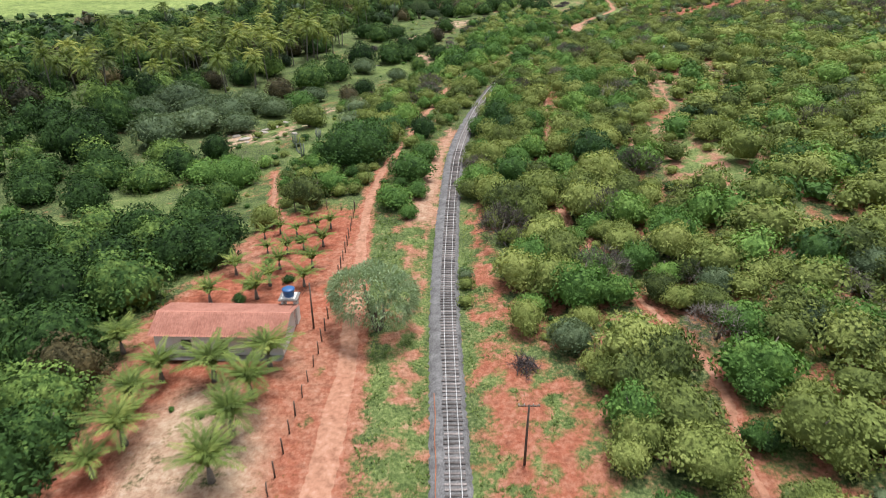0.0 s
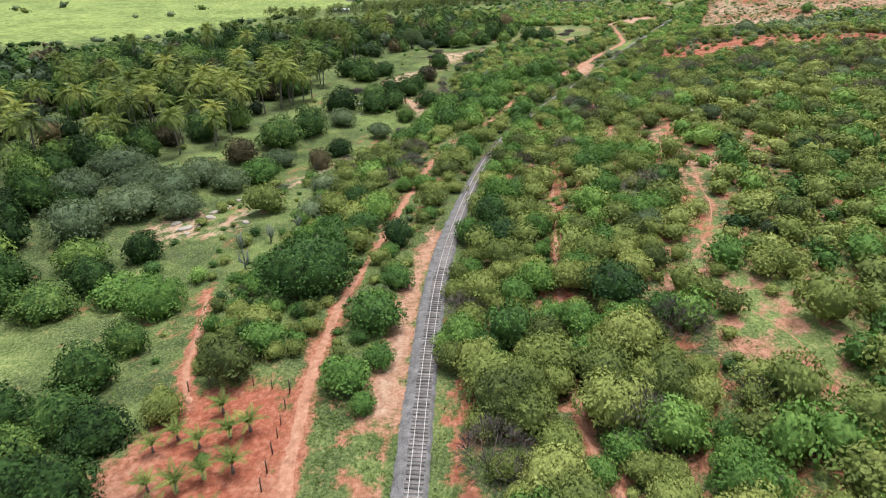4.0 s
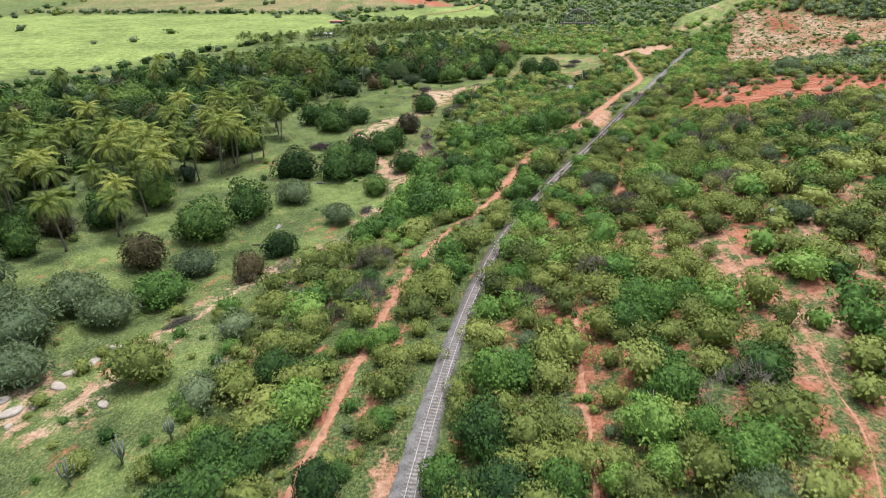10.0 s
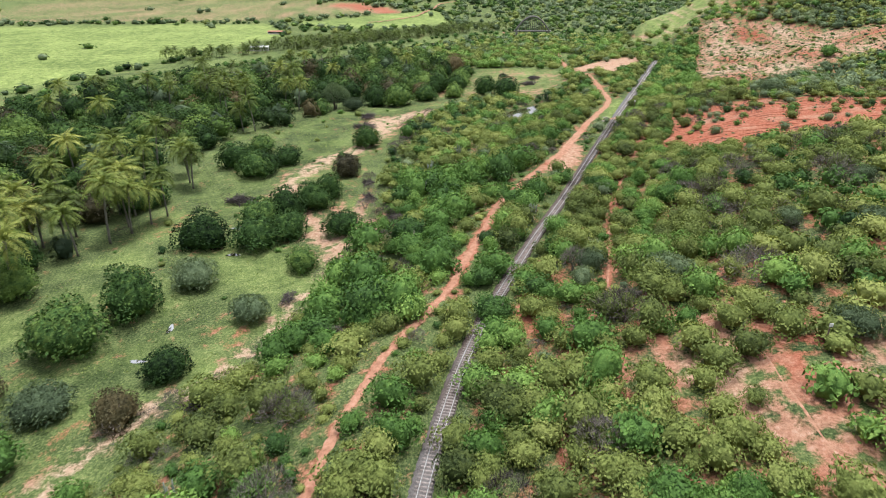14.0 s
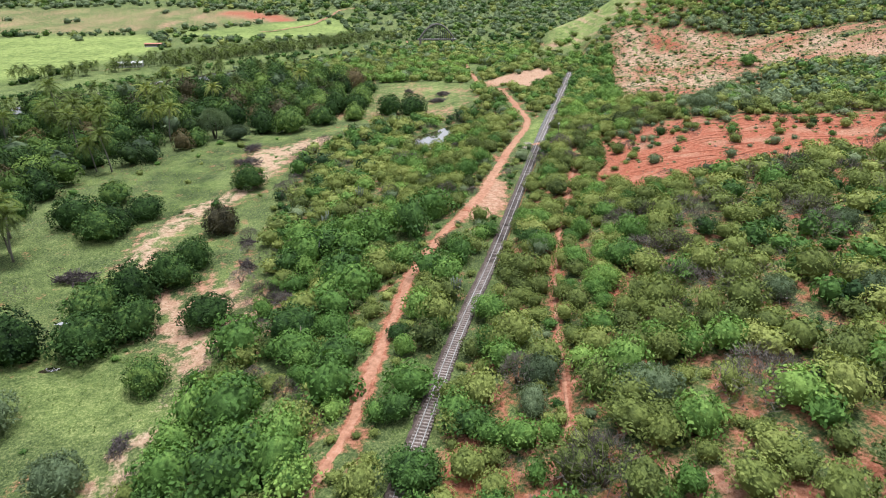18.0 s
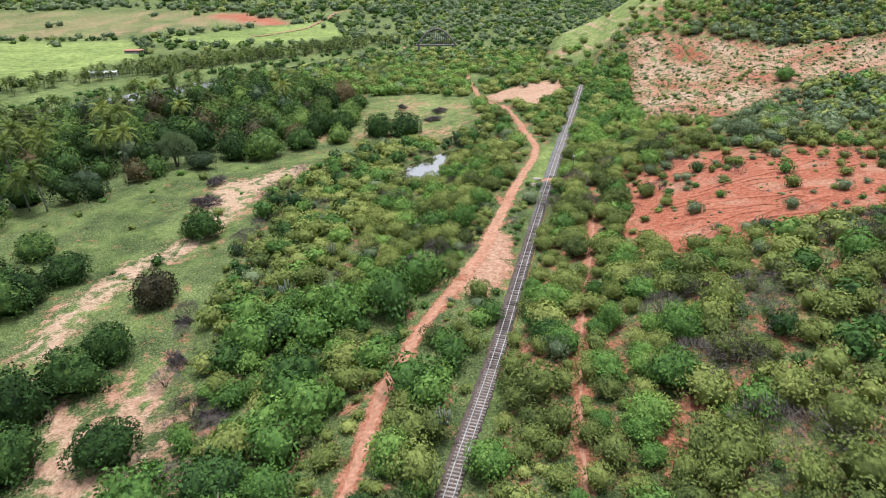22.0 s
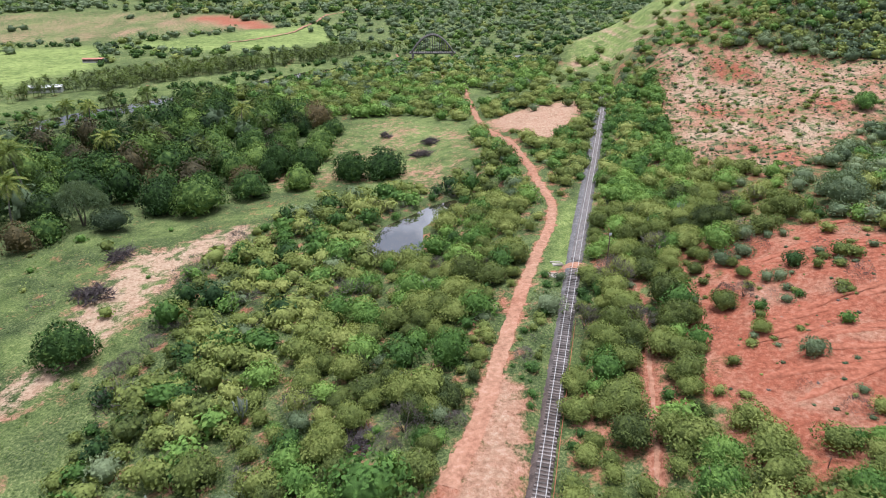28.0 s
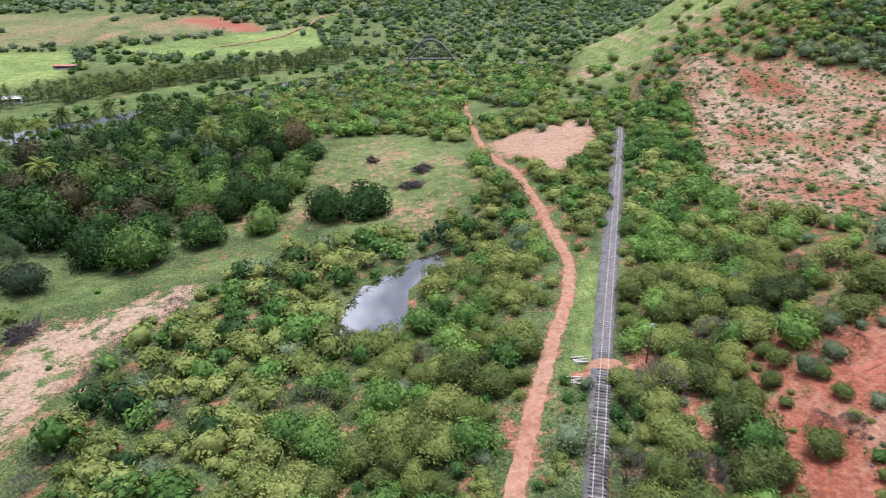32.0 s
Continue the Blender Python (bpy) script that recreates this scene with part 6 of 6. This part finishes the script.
def utility_pole(x, y, h, arm, label):
    z = float(ground_at(x, y))
    root = tagged(new("utility_pole"), label, "pole")
    root.matrix_basis = Matrix.Translation((x, y, z))
    part("shaft", arrays_mesh("shaft", tube([(0, 0, -0.5), (0, 0, h * 0.5), (0.03, 0, h)], [0.13, 0.11, 0.085], 8), POST_WOOD), root)
    if arm:
        bar = part("crossarm", block("crossarm", (1.9, 0.1, 0.12), POST_WOOD, (0.03, 0, h - 0.18), 0.01), root)
        for s in (-0.85, -0.4, 0.4, 0.85):
            part("insulator", lathe("insulator", [(0.0, 0.0), (0.04, 0.0), (0.06, 0.06), (0.03, 0.1), (0.05, 0.14), (0.0, 0.18)], PLASTER, 8), bar, at=Matrix.Translation((s, 0, h - 0.06)))
    elif arm is False:
        part("board", block("board", (0.55, 0.06, 0.5), METAL_SHEET, (0.03, -0.1, h - 0.45), 0.01), root, "small white board")


utility_pole(-16.2, 61.5, 6.4, None, "plain weathered wooden service pole beside the house")
utility_pole(7, 39, 6.9, True, "dark wooden telegraph pole with one crossarm")
utility_pole(90.2, 347, 6.3, False, "slim dark pole with a white board at its top")
utility_pole(64, 196, 3.6, False, "short weathered pole among the bushes")

lead = tagged(new("power_cable"), "thin dark service cable slung from the pole to the house", "cable")
t = np.linspace(0, 1, 9)
z0, z1 = float(ground_at(-16.2, 61.5)) + 6.2, HOUSE_Z + 3.0
part("wire", arrays_mesh("wire", tube(np.stack([-16.2 - 3.0 * t, 61.5 - 2.0 * t, z0 + (z1 - z0) * t - 1.2 * t * (1 - t)], 1), 0.02, 4), ROOM_SHADE_AND_CABLE), lead)

# ---- beside the railway ----
ys = np.linspace(33, 49, 12)
tagged(part("spare_rail", arrays_mesh("spare_rail", tube(np.stack([track_x(ys) - 1.75 + 0.05 * np.sin(ys), ys, np.full(12, 0.0)], 1), 0.05, 5), RUST)), "rusty old rail lying on the ballast", "rail")
ys = np.linspace(268, 330, 30)
tagged(part("spare_rail", arrays_mesh("spare_rail", tube(np.stack([track_x(ys) + 1.45, ys, np.full(30, -0.12)], 1), 0.05, 5), RUST)), "rusty discarded rail beside the track", "rail")
a, rr = np.meshgrid(np.linspace(0, 2 * math.pi, 25)[:-1], np.linspace(0, 1, 7), indexing="ij")
cxs, cys = 84.9 + 2.5 * rr * np.cos(a) * (1 + 0.12 * np.sin(a * 5)), 348.2 + 2.2 * rr * np.sin(a)
V = np.stack([cxs, cys, 0.13 - 0.55 * rr ** 4], -1).reshape(-1, 3)
Q = np.array([(i * 7 + j, i * 7 + j + 1, ((i + 1) % 24) * 7 + j + 1, ((i + 1) % 24) * 7 + j) for i in range(24) for j in range(6)])
tagged(part("level_crossing", mesh_of("level_crossing", V, [Q], ROAD_EARTH, smooth=True)), "hump of packed red earth across the rails", "crossing", kind="structure")
tagged(ribbon("footpath", FIELD_TRACK, [1.2, 1.6, 1.0], ROAD_EARTH, 0.06, seed=8), "red earth track that crosses the railway", "footpath", kind="structure")


def beam_stack(x, y, turn, n, seed):
    rs = np.random.default_rng(seed)
    z = float(ground_at(x, y))
    for k in range(n):
        beam = tagged(part("timber_beam", block("timber_beam", (2.0, 0.22, 0.16), TIMBER, (0, 0, 0), 0.02)), "pale cut sleeper timber lying in the grass", "timber", "cut timbers beside the crossing")
        lay = 0.02 + (0.16 if k >= n * 0.6 else 0.0)
        beam.matrix_basis = Matrix.Translation((x + rs.normal(0, 0.2), y + (k % 4) * 0.42 - 0.6, z + lay)) @ Matrix.Rotation(turn + rs.normal(0, 0.14), 4, "Z")


beam_stack(81.7, 350.0, radians(-8), 5, 1)
beam_stack(79.5, 345.6, radians(-18), 4, 2)

# ---- brushwood, cactus ----
def branch_mesh(seed, twigs=26):
    """A dead limb about 1 long, bent and forked into many bare twigs."""
    rs = np.random.default_rng(seed)
    t = np.linspace(0, 1, 6)
    limb = np.stack([t - 0.5, 0.12 * np.sin(t * 3 + rs.uniform(0, 6)), 0.02 + 0.3 * t * (1.1 - t) + 0.05 * rs.random(6)], 1)
    out = [tube(limb, np.linspace(0.03, 0.01, 6), 4)]
    for k in range(twigs):
        p = limb[rs.integers(1, 6)]
        b = rs.uniform(-1.4, 1.4)
        step = np.array([math.cos(b), math.sin(b), rs.uniform(-0.1, 0.9)]) * rs.uniform(0.1, 0.24)
        q = p + step + rs.normal(0, 0.03, 3)
        pts = np.maximum(np.array([p, q, q + step * 0.8 + rs.normal(0, 0.06, 3)]), [-9, -9, 0.0])
        out.append(tube(pts, np.array([0.014, 0.01, 0.004]) * rs.uniform(0.7, 1.5), 3))
    return arrays_mesh("branch", join_arrays(out), DEAD_WOOD)


BRANCHES = [branch_mesh(400 + k) for k in range(5)]


def brush_pile(x, y, rx, ry, h, seed):
    """A heap of dead limbs thrown one over another."""
    rs = np.random.default_rng(seed)
    root = tagged(new("brush_pile"), "heap of dead grey-brown branches", "brushwood", "heaps of dead branches")
    root.matrix_basis = Matrix.Translation((x, y, float(ground_at(x, y)) - 0.05)) @ Matrix.Rotation(seed * 1.3, 4, "Z") @ Matrix.Diagonal((rx, ry, h, 1))
    for k in range(18):
        a, r = k * 2.4, math.sqrt((k + 0.5) / 18) * 0.62
        place = Matrix.Translation((r * math.cos(a), r * math.sin(a), max(0.0, 0.34 * (1 - r) * rs.random()))) @ Matrix.Rotation(rs.uniform(0, 6.283), 4, "Z") @ Matrix.Scale(rs.uniform(0.6, 1.05), 4)
        part("branch", BRANCHES[rs.integers(5)], root, at=place)


for k, (x, y, rx, ry, h) in enumerate(((-33.5, 295, 5.8, 3.6, 5.0), (-3, 384, 4.8, 3.4, 5.0), (-4.5, 366, 5.4, 3.8, 5.6), (77, 457, 4.8, 3.4, 4.6), (64, 473, 3.2, 2.4, 3.6), (72, 444, 4.6, 3.0, 4.2), (8.6, 53, 2.0, 1.8, 2.8), (-68, 88, 6.0, 2.4, 3.2),
                                       (-40, 187, 4.2, 1.4, 2.0), (8, 274, 2.2, 3.8, 3.2), (1, 290, 2.2, 3.0, 3.4), (0, 303, 2.0, 2.4, 3.2), (-13, 240, 1.6, 3.2, 2.0), (42, 310, 3.0, 2.6, 2.6), (-22, 208, 2.6, 1.6, 1.8), (-2, 246, 2.0, 3.2, 3.2))):
    brush_pile(x, y, rx, ry, h, k)


def columnar_cactus(x, y, size, seed):
    rs = np.random.default_rng(seed)
    root = tagged(new("columnar_cactus"), "branching grey-green columnar cactus", "cactus", "columnar cacti in the scrub")
    root.matrix_basis = Matrix.Translation((x, y, float(ground_at(x, y)))) @ Matrix.Rotation(seed * 1.9, 4, "Z") @ Matrix.Scale(size, 4)
    part("stem", arrays_mesh("stem", tube([(0, 0, -0.2), (0, 0, 0.8), (0.03, 0, 1.7), (0.05, 0.02, 3.0)], [0.12, 0.12, 0.11, 0.07], 7), CACTUS, True), root)
    for k in range(7):
        a, z, h = k * 0.9 + rs.uniform(-0.2, 0.2), rs.uniform(0.5, 1.3), rs.uniform(1.8, 3.2)
        c, s, w = math.cos(a), math.sin(a), rs.uniform(0.35, 0.8)
        part("arm", arrays_mesh("arm", tube([(0, 0, z), (c * w * 0.7, s * w * 0.7, z + 0.25), (c * w, s * w, z + 0.7), (c * w * 1.15, s * w * 1.15, h)], [0.1, 0.1, 0.1, 0.06], 6), CACTUS, True), root)


for k, (x, y, s) in enumerate(((-25, 167, 1.2), (-28, 178, 1.2), (-32, 150, 1.3), (-37, 147, 1.2), (-27, 153, 1.1), (-17, 184, 1.4), (18, 305, 1.6), (27, 321, 1.4), (15, 290, 1.5), (-34, 139, 1.3), (112, 361, 1.2), (104, 357, 1.1), (38, 258, 1.4))):
    columnar_cactus(x, y, s, k + 1)

# ---- far buildings ----
def arch_bridge():
    root = tagged(new("arch_bridge"), "old grey concrete bowstring arch bridge over the river", "bridge")
    root.matrix_basis = Matrix.Translation((104.5, 676, -8.2)) @ Matrix.Rotation(radians(-9), 4, "Z")
    L, H = 27.0, 11.0
    for y in (0.0, 5.2):
        xs = np.linspace(0, L, 19)
        zs = 1.2 + H * (1 - ((xs / L - 0.5) * 2) ** 2)
        rib = part("arch", arrays_mesh("arch", tube(np.stack([xs, np.full(19, y), zs], 1), 0.5, 4), BRIDGE), root)
        for k in range(2, 17):
            part("hanger", arrays_mesh("hanger", tube([(xs[k], y, 1.0), (xs[k], y, zs[k])], 0.16, 4), BRIDGE), rib)
    part("deck", block("deck", (L + 3, 6.2, 0.7), BRIDGE, (L / 2, 2.6, 0.6), 0.05), root)
    for x in (0.8, L - 0.8):
        part("pier", block("pier", (1.6, 6.4, 5.0), BRIDGE, (x, 2.6, -4.4), 0.1), root)
    for k in (5, 7, 9, 11, 13):
        x = L * k / 18
        part("brace", block("brace", (0.4, 5.2, 0.4), BRIDGE, (x, 2.6, 1.0 + H * (1 - ((x / L - 0.5) * 2) ** 2)), 0.03), root)


arch_bridge()


def shed(x, y, w, dpt, h, turn, roof):
    root = tagged(new("shed"), "low field shed under a pale sheet roof", "shed")
    root.matrix_basis = Matrix.Translation((x, y, float(ground_at(x, y)) - 0.2)) @ Matrix.Rotation(turn, 4, "Z")
    for sx in (-1, 1):
        part("wall", block("wall", (0.2, dpt, h), PLASTER, (sx * (w / 2 - 0.1), 0, 0), 0.02), root)
    part("wall", block("wall", (w - 0.5, 0.2, h), PLASTER, (0, dpt / 2 - 0.1, 0), 0.02), root)
    part("wall", block("wall", (w - 0.5, 0.2, h * 0.45), PLASTER, (0, -dpt / 2 + 0.1, 0), 0.02), root)
    for sy in (-1, 1):
        slope = part("roof", block("roof", (w + 0.8, dpt / 2 + 0.5, 0.08), roof, (0, 0, 0), 0.01), root)
        slope.matrix_basis = Matrix.Translation((0, sy * (dpt / 4 + 0.1), h + 0.35)) @ Matrix.Rotation(-sy * 0.16, 4, "X")


shed(-88.5, 602, 15, 7, 2.6, radians(4), METAL_SHEET)
shed(-92, 697, 12, 5, 2.4, radians(-5), CLAY)

# ---- flat rocks in the grass ----
def flat_rock(x, y, rx, ry, seed):
    rs = np.random.default_rng(seed)
    bm = bmesh.new()
    bmesh.ops.create_icosphere(bm, subdivisions=2, radius=1.0)
    for v in bm.verts:
        swell = 1 + 0.16 * math.sin(3 * v.co.x + seed) * math.cos(2.6 * v.co.y + seed * 2) + rs.normal(0, 0.03)
        v.co = Vector((v.co.x * rx * swell, v.co.y * ry * swell, max(min(v.co.z, 0.55), -0.4) * 0.55 * swell))
    rock = tagged(part("flat_rock", from_bm("flat_rock", bm, STONE, True)), "flat pale weathered rock in the grass", "rock", "flat pale rocks in the grass")
    rock.matrix_basis = Matrix.Translation((x, y, float(ground_at(x, y)) + 0.05)) @ Matrix.Rotation(seed * 0.9, 4, "Z")


for k, (x, y, rx, ry) in enumerate(((-54.5, 163, 1.7, 1.1), (-52, 164.5, 0.9, 0.7), (-51, 169, 1.6, 0.9), (-51.5, 173, 1.3, 0.8), (-49.5, 176, 1.9, 0.9), (-41, 163, 1.0, 0.7), (-47.5, 180, 1.2, 0.7), (-57.5, 165.5, 1.2, 0.8), (-53, 160, 0.7, 0.5))):
    flat_rock(x, y, rx, ry, k + 1)

# ---- small pools and grass ----
for n, (x, y, rx, ry) in enumerate(((-35.6, 223, 1.6, 0.5), (-33.2, 232.5, 0.5, 1.5), (-28.5, 262, 1.6, 0.7), (-33, 265, 1.2, 0.6), (-30.5, 277, 1.6, 0.8), (92, 433, 1.6, 2.0), (94, 443, 1.2, 1.2))):
    pts = [(x + rx * (1 + 0.25 * math.sin(k * 2.1 + n)) * math.cos(k * 0.628), y + ry * (1 + 0.25 * math.cos(k * 1.7 + n)) * math.sin(k * 0.628)) for k in range(10)]
    water_sheet("puddle", pts, max(float(ground_at(*p)) for p in pts) + 0.02, "small rain puddle in the grass")


def tufts():
    """Grass and weeds on the verges and fields near the railway, as one growth."""
    rs = np.random.default_rng(77)
    n = 200000
    X, Y = rs.uniform(-66, 100, n), rs.uniform(28, 400, n)
    Y[: n // 4] = rs.uniform(28, 150, n // 4)
    X[: n // 4] = rs.uniform(-14, 18, n // 4)
    cover = bareness(X, Y)
    d = X - track_x(Y)
    ok = (cover[:, 0] < rs.uniform(0.1, 0.62, n)) & (np.abs(d) > 1.9) & ~inside(X, Y, WOODS) & ~inside(X, Y, POND) & (near_line(X, Y, ROAD)[0] > 1.4) & (near_line(X, Y, ROAD_ON)[0] > 1.5)
    ok &= (d < 12) | (rs.random(n) < 0.2)
    ok &= (patchy(X, Y, 6, 91) + 0.5 * patchy(X, Y, 17, 92) > rs.uniform(-1.2, 0.8, n))
    X, Y = X[ok][:52000], Y[ok][:52000]
    m = len(X)
    Z = ground_at(X, Y)
    size = 0.08 + 0.24 * rs.random(m) ** 2
    V = []
    for k in range(3):
        a = rs.uniform(0, 6.283, m)
        c, s = np.cos(a) * size, np.sin(a) * size
        V.append(np.stack([np.stack([X - s * 0.3, Y + c * 0.3, Z - 0.02], -1), np.stack([X + s * 0.3, Y - c * 0.3, Z - 0.02], -1), np.stack([X + c * 1.1, Y + s * 1.1, Z + size * rs.uniform(0.5, 1.2, m)], -1)], 1))
    V = np.concatenate(V).reshape(-1, 3)
    tint = np.repeat(np.concatenate([np.clip(0.55 + 0.35 * patchy(X, Y, 12, 88) + rs.normal(0, 0.15, m), 0, 1)] * 3), 3)
    tagged(part("grass", mesh_of("grass", V, [np.arange(len(V)).reshape(-1, 3)], LEAF["grass"], tint)), "grass and low weeds on the verges", "grass", kind="stuff")


tufts()
